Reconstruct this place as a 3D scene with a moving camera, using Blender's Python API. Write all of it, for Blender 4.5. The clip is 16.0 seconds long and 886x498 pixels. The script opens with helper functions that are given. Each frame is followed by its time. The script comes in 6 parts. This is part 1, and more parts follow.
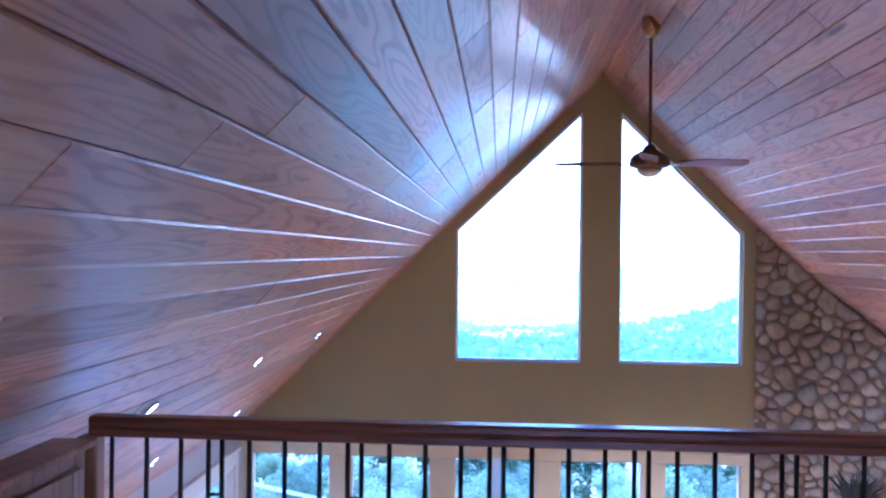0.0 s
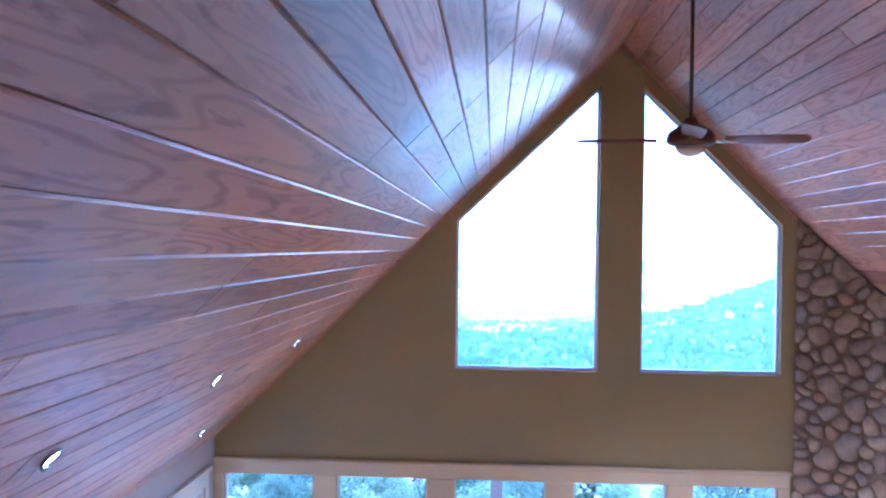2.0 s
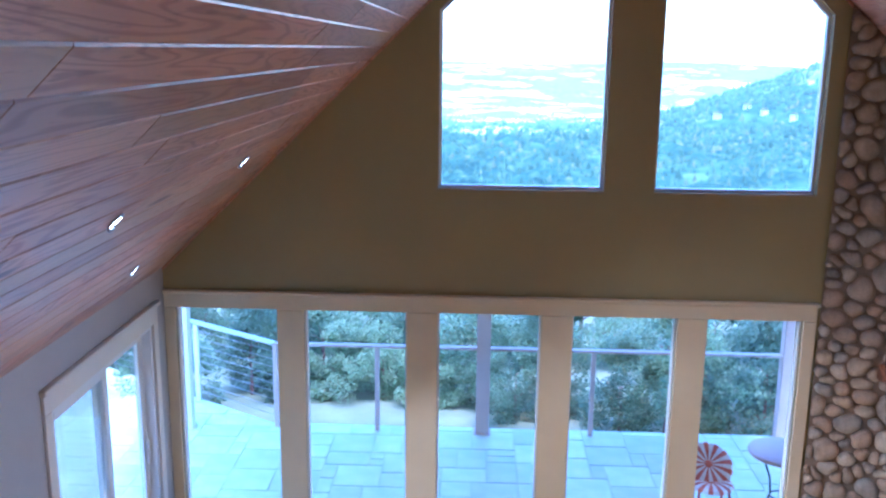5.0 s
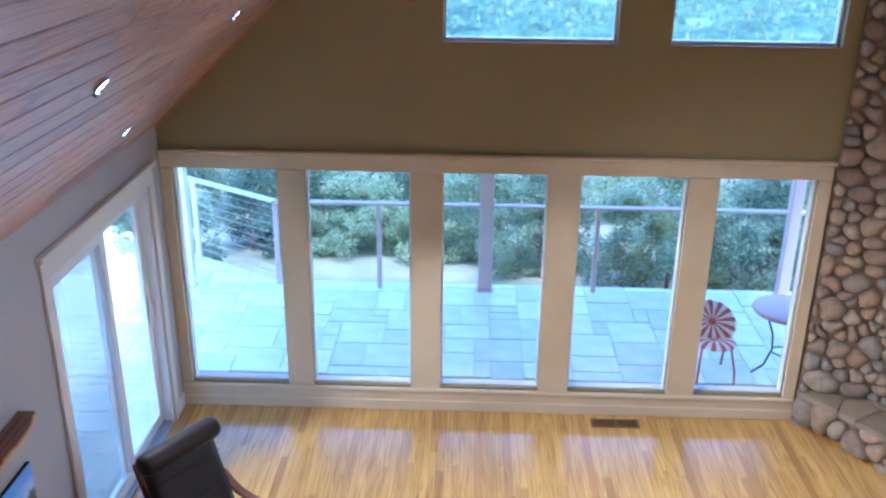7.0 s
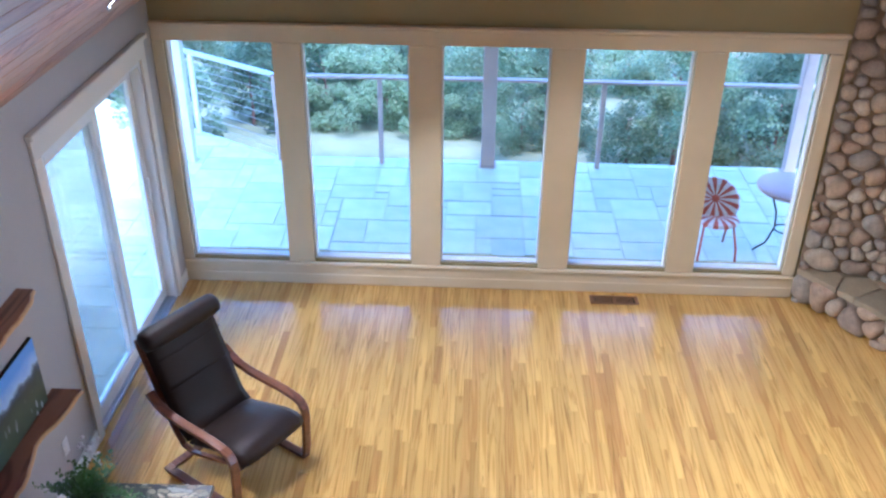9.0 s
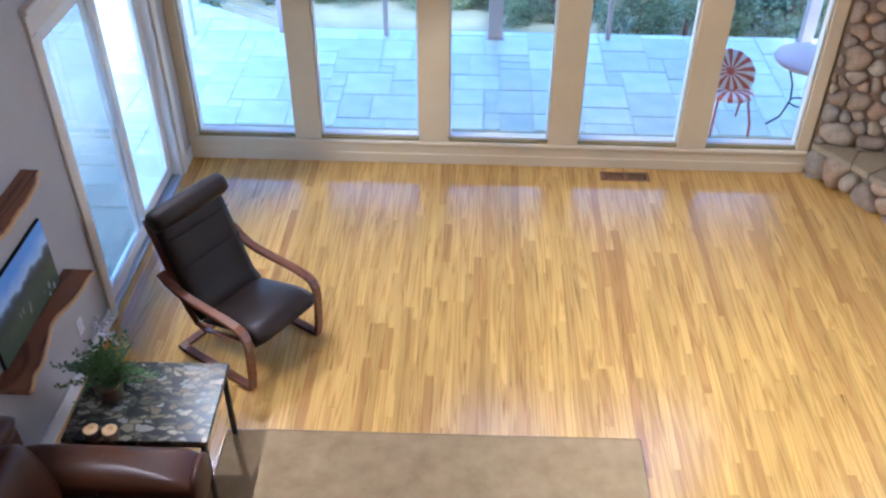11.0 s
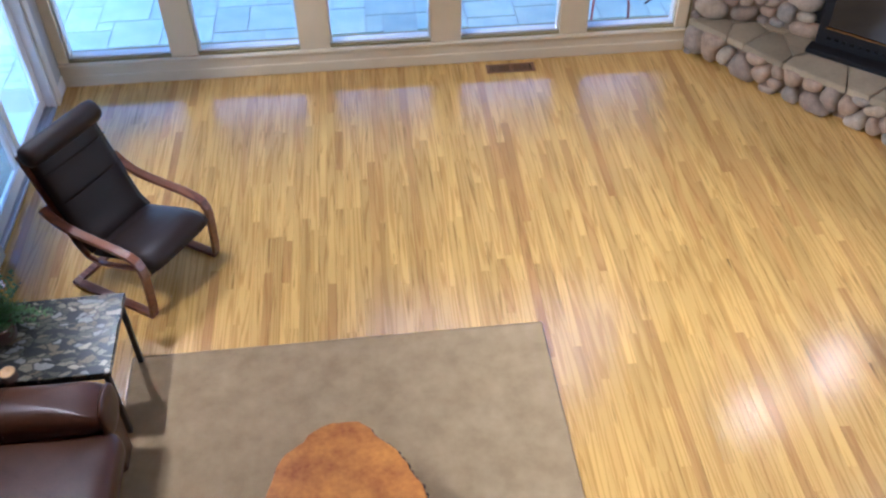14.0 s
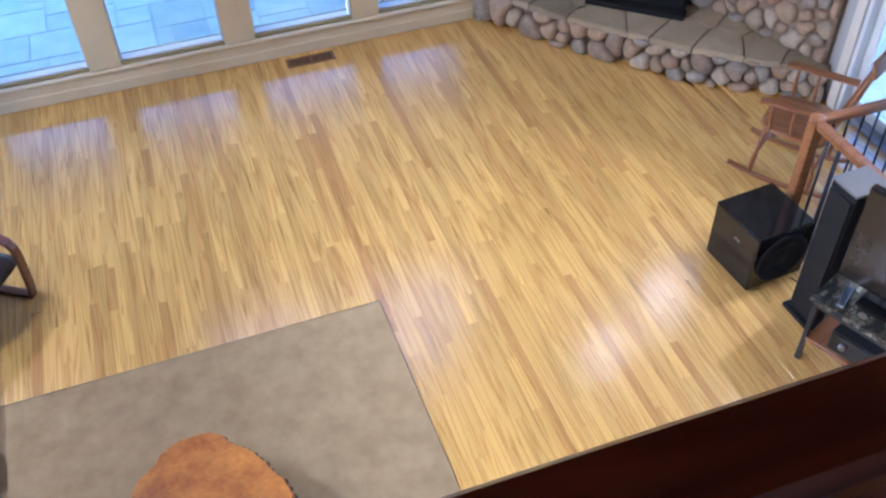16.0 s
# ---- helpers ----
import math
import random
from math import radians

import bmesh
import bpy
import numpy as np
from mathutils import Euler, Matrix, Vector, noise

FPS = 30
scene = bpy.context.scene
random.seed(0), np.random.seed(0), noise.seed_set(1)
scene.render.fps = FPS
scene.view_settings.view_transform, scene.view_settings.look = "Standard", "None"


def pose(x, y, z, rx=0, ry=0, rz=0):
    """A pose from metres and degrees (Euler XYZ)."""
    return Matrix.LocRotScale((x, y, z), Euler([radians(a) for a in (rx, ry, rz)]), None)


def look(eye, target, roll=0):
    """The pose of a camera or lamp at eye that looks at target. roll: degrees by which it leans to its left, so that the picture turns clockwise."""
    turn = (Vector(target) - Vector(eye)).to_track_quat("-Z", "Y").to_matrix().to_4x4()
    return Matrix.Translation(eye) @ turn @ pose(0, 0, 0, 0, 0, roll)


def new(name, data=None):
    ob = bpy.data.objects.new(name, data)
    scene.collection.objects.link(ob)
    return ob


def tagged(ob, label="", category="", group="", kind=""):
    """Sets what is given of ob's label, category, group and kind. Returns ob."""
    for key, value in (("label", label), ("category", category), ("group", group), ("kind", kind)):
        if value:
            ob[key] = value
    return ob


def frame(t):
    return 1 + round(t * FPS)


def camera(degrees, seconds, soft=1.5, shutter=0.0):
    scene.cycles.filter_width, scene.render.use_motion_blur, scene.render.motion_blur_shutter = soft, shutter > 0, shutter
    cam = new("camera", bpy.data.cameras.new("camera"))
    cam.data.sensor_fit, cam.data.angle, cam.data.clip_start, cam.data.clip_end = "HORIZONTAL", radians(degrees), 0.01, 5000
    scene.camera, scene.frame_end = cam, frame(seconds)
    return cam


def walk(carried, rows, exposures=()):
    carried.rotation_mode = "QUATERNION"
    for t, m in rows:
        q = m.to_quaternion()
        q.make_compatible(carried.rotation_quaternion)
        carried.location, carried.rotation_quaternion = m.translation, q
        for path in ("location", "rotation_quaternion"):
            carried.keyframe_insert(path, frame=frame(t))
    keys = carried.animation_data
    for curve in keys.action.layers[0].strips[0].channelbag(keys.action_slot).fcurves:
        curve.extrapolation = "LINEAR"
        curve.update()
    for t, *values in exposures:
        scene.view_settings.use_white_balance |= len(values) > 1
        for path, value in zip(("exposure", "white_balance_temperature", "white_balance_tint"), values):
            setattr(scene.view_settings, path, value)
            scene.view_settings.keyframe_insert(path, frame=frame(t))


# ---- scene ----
cam = camera(51.8, 16.0, soft=2.4)
PATH = [
    (0, (0.19, 1.416, 4.188), (0.065, 3.412, 4.188), 0.7),
    (0.5, (0.155, 1.664, 4.173), (0.032, 3.66, 4.172), 0.7),
    (1, (0.158, 1.968, 4.182), (0.038, 3.965, 4.178), 0.7),
    (1.5, (0.126, 2.241, 4.176), (0.007, 4.237, 4.168), 0.7),
    (2, (0.076, 2.498, 4.177), (-0.034, 4.495, 4.165), 0.8),
    (2.5, (0.079, 2.798, 4.175), (-0.022, 4.796, 4.157), 0.8),
    (3, (0.063, 3.055, 4.162), (-0.03, 5.053, 4.13), 0.8),
    (3.5, (0.017, 3.293, 4.157), (-0.066, 5.288, 4.037), 0.8),
    (4, (0.005, 3.469, 4.157), (-0.068, 5.452, 3.91), 0.9),
    (4.5, (0.049, 3.614, 4.167), (-0.026, 5.583, 3.826), 0.8),
    (5, (0.051, 3.735, 4.142), (-0.022, 5.685, 3.703), 0.7),
    (7.3, (-0.023, 3.986, 4.153), (-0.081, 5.822, 3.362), 0.6),
    (7.5, (0.005, 4.002, 4.141), (-0.063, 5.827, 3.325), 0.6),
    (8, (0.016, 4.01, 4.137), (-0.052, 5.808, 3.263), 0.5),
    (8.5, (0.02, 4.028, 4.155), (-0.047, 5.792, 3.215), 0.5),
    (9, (0.044, 4.033, 4.148), (-0.026, 5.763, 3.148), 0.5),
    (9.2, (0.055, 4.048, 4.15), (-0.022, 5.767, 3.131), 0.3),
    (11.5, (-0.025, 4.112, 4.116), (-0.086, 5.647, 2.829), 0.1),
    (12, (0.002, 4.112, 4.104), (-0.048, 5.607, 2.776), -0.1),
    (12.5, (0.023, 4.105, 4.114), (-0.007, 5.577, 2.76), -0.1),
    (13, (0.055, 4.103, 4.117), (0.052, 5.561, 2.748), -0.5),
    (13.5, (0.085, 4.079, 4.104), (0.131, 5.531, 2.73), -0.7),
    (14, (0.109, 4.064, 4.113), (0.226, 5.505, 2.732), -1.0),
    (14.5, (0.129, 4.045, 4.101), (0.322, 5.477, 2.718), -1.3),
    (15, (0.143, 4.028, 4.085), (0.416, 5.445, 2.7), -1.5),
    (15.5, (0.171, 3.996, 4.101), (0.52, 5.391, 2.711), -1.8),
    (16, (0.22, 3.948, 4.081), (0.655, 5.314, 2.687), -2.2),
]
walk(cam, [(t, look(eye, target, roll)) for t, eye, target, roll in PATH], [(0, 3.43, 3900, 28), (3.5, 3.12, 4000, 24), (5, 2.74, 4100, 20), (8, 2.88, 4450, 16), (9.2, 2.88, 4450, 15), (12.5, 2.64, 4600, 15), (16, 2.58, 4250, 16)])

# ---- world, sun, lights ----
world = bpy.data.worlds.new("world")
scene.world = world
world.use_nodes = True
wn = world.node_tree.nodes
sky = wn.new("ShaderNodeTexSky")
sky.sky_type = "NISHITA"
sky.sun_disc = False
sky.sun_elevation = radians(66)
sky.sun_rotation = radians(200)
sky.air_density = 1.2
sky.dust_density = 0.6
sky.ozone_density = 2.5
world.node_tree.links.new(sky.outputs[0], wn["Background"].inputs[0])
wn["Background"].inputs[1].default_value = 0.15

sun_data = bpy.data.lights.new("sun", "SUN")
sun_data.energy = 0.9
sun_data.angle = radians(14)
sun_data.color = (1.0, 0.94, 0.86)
sun = new("sun", sun_data)
sun.matrix_world = look((0, 0, 30), (-4.6, 12.5, 0))

RIDGE_X, RIDGE_Z, SLOPE = 1.19, 5.95, 0.985
GABLE_Y, LEFT_X, RIGHT_X, BACK_Y, LOFT_Z, LOFT_EDGE = 10.6, -2.41, 4.72, -2.6, 2.74, 4.2


RISE = 0.004  # the ridge climbs slightly towards the loft


def roof_z(x, y=GABLE_Y):
    return RIDGE_Z - SLOPE * abs(x - RIDGE_X) + RISE * (GABLE_Y - y)


# ceiling spots: place in plan, watts, how far they lean into the room, cone and softness of its edge
SPOTS = [(-1.343, 5.37, 75, 2.3, 84, 0.95), (-1.343, 7.14, 75, 2.3, 84, 0.95), (-1.35, 9.12, 57, 2.3, 84, 0.95),
         (-2.0, 7.12, 31, 1.45, 92, 0.3), (-2.03, 9.06, 33, 1.45, 96, 0.3),
         (3.67, 9.2, 4, 1.3, 92, 0.6), (4.30, 9.2, 4, 1.3, 92, 0.6), (3.72, 7.14, 18, 2.2, 86, 0.6), (4.38, 7.14, 33, 2.2, 86, 0.4)]
for sx, sy, watts, lean, cone, edge in SPOTS:
    side = 1 if sx < RIDGE_X else -1
    lamp_data = bpy.data.lights.new("spot_lamp", "SPOT")
    lamp_data.energy = watts
    lamp_data.color = (1.0, 0.86, 0.68)
    lamp_data.spot_size = radians(cone)
    lamp_data.spot_blend = edge
    lamp_data.shadow_soft_size = 0.028
    lamp = new("spot_lamp", lamp_data)
    sz = roof_z(sx, sy) - 0.10
    lamp.matrix_world = look((sx + side * 0.05, sy, sz), (sx + side * lean, sy - (0.3 if side > 0 and sy > 9 else 0.0), sz - 1.5))

# ---- materials ----


def link(nt, a, b):
    nt.links.new(a, b)


def node(nt, kind, **values):
    made = nt.nodes.new(kind)
    for key, value in values.items():
        if key == "op":
            made.operation = value
        elif key == "dims":
            made.noise_dimensions = value
        else:
            made.inputs[key.replace("_", " ")].default_value = value
    return made


def material(name, rough=0.5, metal=0.0, color=(0.5, 0.5, 0.5), spec=0.5):
    m = bpy.data.materials.new(name)
    m.use_nodes = True
    b = m.node_tree.nodes["Principled BSDF"]
    b.inputs["Base Color"].default_value = (*color, 1)
    b.inputs["Roughness"].default_value = rough
    b.inputs["Metallic"].default_value = metal
    b.inputs["Specular IOR Level"].default_value = spec
    return m, m.node_tree, b


def ramp(nt, fac, stops):
    r = nt.nodes.new("ShaderNodeValToRGB")
    e = r.color_ramp.elements
    while len(e) < len(stops):
        e.new(0.5)
    for el, (p, c) in zip(e, stops):
        el.position, el.color = p, (*c, 1)
    link(nt, fac, r.inputs[0])
    return r.outputs[0]


def blend(nt, fac, a, b, mode="MIX"):
    mx = nt.nodes.new("ShaderNodeMix")
    mx.data_type, mx.blend_type = "RGBA", mode
    for sock, v in ((0, fac), (6, a), (7, b)):
        if isinstance(v, (int, float)):
            mx.inputs[sock].default_value = v
        elif isinstance(v, tuple):
            mx.inputs[sock].default_value = (*v, 1)
        else:
            link(nt, v, mx.inputs[sock])
    return mx.outputs[2]


def bump(nt, height, bsdf, strength=0.2, distance=0.01):
    bp = node(nt, "ShaderNodeBump", Strength=strength, Distance=distance)
    link(nt, height, bp.inputs["Height"])
    link(nt, bp.outputs[0], bsdf.inputs["Normal"])


def varied(name, a, b, scale=4.0, rough=0.5, fine=60.0, bumpy=0.1, metal=0.0, spec=0.5, detail=5.0, rand=0.0):
    """Two tones mixed by a broad and a fine noise, with fine relief; rand shifts the tone from object to object."""
    m, nt, bs = material(name, rough, metal, a, spec)
    tc = nt.nodes.new("ShaderNodeTexCoord")
    n1 = node(nt, "ShaderNodeTexNoise", Scale=scale, Detail=detail, Roughness=0.6)
    n2 = node(nt, "ShaderNodeTexNoise", Scale=fine, Detail=3.0)
    link(nt, tc.outputs["Object"], n1.inputs["Vector"])
    link(nt, tc.outputs["Object"], n2.inputs["Vector"])
    f = node(nt, "ShaderNodeMath", op="MULTIPLY_ADD")
    link(nt, n2.outputs[0], f.inputs[0])
    f.inputs[1].default_value = 0.35
    link(nt, n1.outputs[0], f.inputs[2])
    fac = ramp(nt, f.outputs[0], [(0.42, (0, 0, 0)), (0.92, (1, 1, 1))])
    col = blend(nt, fac, a, b)
    if rand:
        oi = nt.nodes.new("ShaderNodeObjectInfo")
        tone = ramp(nt, oi.outputs["Random"], [(0.0, (1 - rand,) * 3), (1.0, (1 + rand,) * 3)])
        col = blend(nt, 1.0, col, tone, "MULTIPLY")
    link(nt, col, bs.inputs["Base Color"])
    rr = ramp(nt, n1.outputs[0], [(0.3, (max(rough - 0.08, 0.02),) * 3), (0.7, (min(rough + 0.1, 1),) * 3)])
    link(nt, rr, bs.inputs["Roughness"])
    if bumpy:
        bump(nt, n2.outputs[0], bs, bumpy, 0.004)
    return m


def timber(name, dark, light, rough=0.3, along="Y", rand="island", rings=26.0, width=5.0, length=0.5, tone=0.3, coat=0.0, knots=0.0, hue=None, fine_share=0.3, streaks=0.0, hue_from=0.55):
    """Sawn wood: contour lines of a stretched noise make the cathedral grain, a finer one the pores; tone varies from board to board."""
    m, nt, bs = material(name, rough, 0.0, light)
    tc = nt.nodes.new("ShaderNodeTexCoord")
    mp = nt.nodes.new("ShaderNodeMapping")
    sc = {"X": (length, width, width), "Y": (width, length, width), "Z": (width, width, length)}[along]
    mp.inputs["Scale"].default_value = sc
    link(nt, tc.outputs["Object"], mp.inputs["Vector"])
    if rand == "island":
        rnd = nt.nodes.new("ShaderNodeNewGeometry").outputs["Random Per Island"]
    else:
        rnd = nt.nodes.new("ShaderNodeObjectInfo").outputs["Random"]
    w = node(nt, "ShaderNodeMath", op="MULTIPLY")
    link(nt, rnd, w.inputs[0])
    w.inputs[1].default_value = 57.0
    big = node(nt, "ShaderNodeTexNoise", dims="4D", Scale=1.0, Detail=1.5, Roughness=0.45, Distortion=0.3)
    link(nt, mp.outputs[0], big.inputs["Vector"])
    link(nt, w.outputs[0], big.inputs["W"])
    k = node(nt, "ShaderNodeMath", op="MULTIPLY")
    link(nt, big.outputs[0], k.inputs[0])
    k.inputs[1].default_value = rings * 6.283
    s = node(nt, "ShaderNodeMath", op="SINE")
    link(nt, k.outputs[0], s.inputs[0])
    grain = ramp(nt, s.outputs[0], [(0.0, (0, 0, 0)), (0.75, (0.75,) * 3), (1.0, (1, 1, 1))])
    mp2 = nt.nodes.new("ShaderNodeMapping")
    mp2.inputs["Scale"].default_value = tuple(v * (30 if v == width else 6) for v in sc)
    link(nt, tc.outputs["Object"], mp2.inputs["Vector"])
    pores = node(nt, "ShaderNodeTexNoise", dims="4D", Scale=1.0, Detail=4.0, Roughness=0.65)
    link(nt, mp2.outputs[0], pores.inputs["Vector"])
    link(nt, w.outputs[0], pores.inputs["W"])
    mixf = blend(nt, fine_share, grain, pores.outputs[0])
    col = blend(nt, mixf, light, dark)
    # broad tone from board to board
    t = ramp(nt, rnd, [(0.0, (1 - tone,) * 3), (0.45, (1.0,) * 3), (1.0, (1 + tone * 0.55,) * 3)])
    col = blend(nt, 1.0, col, t, "MULTIPLY")
    if hue:
        r2 = node(nt, "ShaderNodeMath", op="MULTIPLY")
        link(nt, rnd, r2.inputs[0])
        r2.inputs[1].default_value = 7.31
        r3 = node(nt, "ShaderNodeMath", op="FRACT")
        link(nt, r2.outputs[0], r3.inputs[0])
        hf = ramp(nt, r3.outputs[0], [(hue_from, (0, 0, 0)), (1.0, (0.6,) * 3)])
        col = blend(nt, hf, col, hue)
    if streaks:
        ms = nt.nodes.new("ShaderNodeMapping")
        ms.inputs["Scale"].default_value = tuple(v * (3.2 if v == width else 4.5) for v in sc)
        link(nt, tc.outputs["Object"], ms.inputs["Vector"])
        mineral = node(nt, "ShaderNodeTexNoise", dims="4D", Scale=1.0, Detail=5.0, Roughness=0.6, Distortion=0.5)
        link(nt, ms.outputs[0], mineral.inputs["Vector"])
        link(nt, w.outputs[0], mineral.inputs["W"])
        sf = ramp(nt, mineral.outputs[0], [(0.58, (0, 0, 0)), (0.67, (streaks,) * 3)])
        col = blend(nt, sf, col, tuple(c * 0.55 for c in dark))
    # slow wear patches
    patch = node(nt, "ShaderNodeTexNoise", Scale=0.9, Detail=3.0)
    link(nt, tc.outputs["Object"], patch.inputs["Vector"])
    pf = ramp(nt, patch.outputs[0], [(0.3, (0.88,) * 3), (0.7, (1.1,) * 3)])
    col = blend(nt, 1.0, col, pf, "MULTIPLY")
    if knots:
        kv = node(nt, "ShaderNodeTexVoronoi", Scale=1.0)
        mk = nt.nodes.new("ShaderNodeMapping")
        mk.inputs["Scale"].default_value = tuple(v * (1.0 if v == width else 1.5) * knots for v in sc)
        link(nt, tc.outputs["Object"], mk.inputs["Vector"])
        link(nt, mk.outputs[0], kv.inputs["Vector"])
        kf = ramp(nt, kv.outputs["Distance"], [(0.035, (0.8,) * 3), (0.075, (0, 0, 0))])
        col = blend(nt, kf, col, tuple(c * 0.25 for c in dark))
    link(nt, col, bs.inputs["Base Color"])
    rg = ramp(nt, patch.outputs[0], [(0.3, (rough * 0.85,) * 3), (0.7, (rough * 1.25,) * 3)])
    link(nt, rg, bs.inputs["Roughness"])
    bs.inputs["Coat Weight"].default_value = coat
    bs.inputs["Coat Roughness"].default_value = 0.12
    bump(nt, mixf, bs, 0.12, 0.002)
    return m


def cobble_material(name, palette, rand="object"):
    m, nt, bs = material(name, 0.62)
    rnd = nt.nodes.new("ShaderNodeObjectInfo").outputs["Random"] if rand == "object" else nt.nodes.new("ShaderNodeNewGeometry").outputs["Random Per Island"]
    stops = [(i / len(palette), c) for i, c in enumerate(palette)]
    base = ramp(nt, rnd, stops)
    base.node.color_ramp.interpolation = "CONSTANT"
    tc = nt.nodes.new("ShaderNodeTexCoord")
    n1 = node(nt, "ShaderNodeTexNoise", Scale=9.0, Detail=6.0, Roughness=0.65)
    n2 = node(nt, "ShaderNodeTexNoise", Scale=130.0, Detail=3.0)
    link(nt, tc.outputs["Object"], n1.inputs["Vector"])
    link(nt, tc.outputs["Object"], n2.inputs["Vector"])
    t1 = ramp(nt, n1.outputs[0], [(0.3, (0.62,) * 3), (0.7, (1.25,) * 3)])
    t2 = ramp(nt, n2.outputs[0], [(0.3, (0.85,) * 3), (0.7, (1.12,) * 3)])
    col = blend(nt, 1.0, blend(nt, 1.0, base, t1, "MULTIPLY"), t2, "MULTIPLY")
    link(nt, col, bs.inputs["Base Color"])
    bump(nt, n2.outputs[0], bs, 0.25, 0.003)
    return m


def glass_material(name):
    m = bpy.data.materials.new(name)
    m.use_nodes = True
    nt = m.node_tree
    nt.nodes.clear()
    out = nt.nodes.new("ShaderNodeOutputMaterial")
    gl = nt.nodes.new("ShaderNodeBsdfGlass")
    gl.inputs["Roughness"].default_value = 0.0
    gl.inputs["IOR"].default_value = 1.3
    link(nt, gl.outputs[0], out.inputs[0])
    return m


def mesh_screen(name, cover):
    m = bpy.data.materials.new(name)
    m.use_nodes = True
    nt = m.node_tree
    bs = nt.nodes["Principled BSDF"]
    bs.inputs["Base Color"].default_value = (0.10, 0.105, 0.11, 1)
    bs.inputs["Roughness"].default_value = 0.7
    bs.inputs["Alpha"].default_value = cover
    return m


def glow(name, color, strength):
    m, nt, bs = material(name, 0.4, 0, color)
    bs.inputs["Emission Color"].default_value = (*color, 1)
    bs.inputs["Emission Strength"].default_value = strength
    return m


def granite_material(name):
    m, nt, bs = material(name, 0.3, spec=0.22)
    tc = nt.nodes.new("ShaderNodeTexCoord")
    wob = node(nt, "ShaderNodeTexNoise", Scale=7.0, Detail=3.0)
    link(nt, tc.outputs["Object"], wob.inputs["Vector"])
    wv = blend(nt, 0.12, tc.outputs["Object"], wob.outputs["Color"], "ADD")
    mp = nt.nodes.new("ShaderNodeMapping")
    mp.inputs["Scale"].default_value = (16, 34, 24)
    mp.inputs["Rotation"].default_value = (0, 0, 0.35)
    link(nt, wv, mp.inputs["Vector"])
    vo = node(nt, "ShaderNodeTexVoronoi", Scale=1.0, Randomness=1.0)
    link(nt, mp.outputs[0], vo.inputs["Vector"])
    ve = nt.nodes.new("ShaderNodeTexVoronoi")
    ve.feature = "DISTANCE_TO_EDGE"
    ve.inputs["Scale"].default_value = 1.0
    link(nt, mp.outputs[0], ve.inputs["Vector"])
    sep = nt.nodes.new("ShaderNodeSeparateColor")
    link(nt, vo.outputs["Color"], sep.inputs[0])
    cells = ramp(nt, sep.outputs[0], [(0.0, (0.02, 0.022, 0.02)), (0.3, (0.07, 0.065, 0.045)), (0.5, (0.16, 0.14, 0.095)), (0.68, (0.27, 0.235, 0.165)),
                                      (0.78, (0.12, 0.095, 0.055)), (0.9, (0.2, 0.19, 0.17))])
    cells.node.color_ramp.interpolation = "CONSTANT"
    gap = ramp(nt, ve.outputs["Distance"], [(0.02, (1, 1, 1)), (0.11, (0, 0, 0))])
    col = blend(nt, gap, cells, (0.015, 0.017, 0.016))
    fine = node(nt, "ShaderNodeTexNoise", Scale=160.0, Detail=3.0)
    link(nt, tc.outputs["Object"], fine.inputs["Vector"])
    ff = ramp(nt, fine.outputs[0], [(0.3, (0.6,) * 3), (0.7, (1.4,) * 3)])
    link(nt, blend(nt, 1.0, col, ff, "MULTIPLY"), bs.inputs["Base Color"])
    return m


def leather(name, a, b, rough):
    m = varied(name, a, b, 5.0, rough, 90.0, 0.0, spec=0.42)
    nt = m.node_tree
    bs = nt.nodes["Principled BSDF"]
    tc = nt.nodes.new("ShaderNodeTexCoord")
    v = node(nt, "ShaderNodeTexVoronoi", Scale=220.0)
    link(nt, tc.outputs["Object"], v.inputs["Vector"])
    cr = node(nt, "ShaderNodeTexNoise", Scale=11.0, Detail=5.0, Distortion=1.2)
    link(nt, tc.outputs["Object"], cr.inputs["Vector"])
    hgt = blend(nt, 0.8, v.outputs["Distance"], cr.outputs[0])
    bump(nt, hgt, bs, 0.22, 0.003)
    return m


CEILING_WOOD = timber("ceiling_wood", (0.345, 0.142, 0.072), (0.61, 0.315, 0.178), 0.36, "Y", "island", 13.0, 9.0, 0.8, 0.34, 0.12, 0.33, (0.60, 0.42, 0.24), 0.40, 0.5)
OAK = dict(dark=(0.48, 0.262, 0.053), light=(0.70, 0.435, 0.108), rough=0.2, coat=0.35, along="Y", rings=10.0, width=14.0, length=0.5, tone=0.13, knots=0.45,
           hue=(0.36, 0.165, 0.04), fine_share=0.38, streaks=0.7, hue_from=0.76)
FLOOR_WOOD = timber("floor_wood", rand="object", **OAK)
FLOOR_WOOD_REST = timber("floor_wood_rest", rand="island", **OAK)
for floor_paint in (FLOOR_WOOD, FLOOR_WOOD_REST):
    floor_paint.node_tree.nodes["Principled BSDF"].inputs["Specular IOR Level"].default_value = 0.85
    floor_paint.node_tree.nodes["Principled BSDF"].inputs["Coat Roughness"].default_value = 0.24
RAIL_WOOD = timber("rail_wood", (0.12, 0.03, 0.01), (0.25, 0.074, 0.026), 0.36, "X", "object", 6.0, 14.0, 0.8, 0.1, 0.1)
CABINET_WOOD = timber("cabinet_wood", (0.24, 0.10, 0.04), (0.42, 0.21, 0.10), 0.35, "Z", "object", 6.0, 8.0, 0.8, 0.15, 0.2)
CHAIR_WOOD = timber("chair_wood", (0.10, 0.034, 0.013), (0.185, 0.07, 0.028), 0.35, "X", "object", 6.0, 14.0, 1.2, 0.1, 0.2)
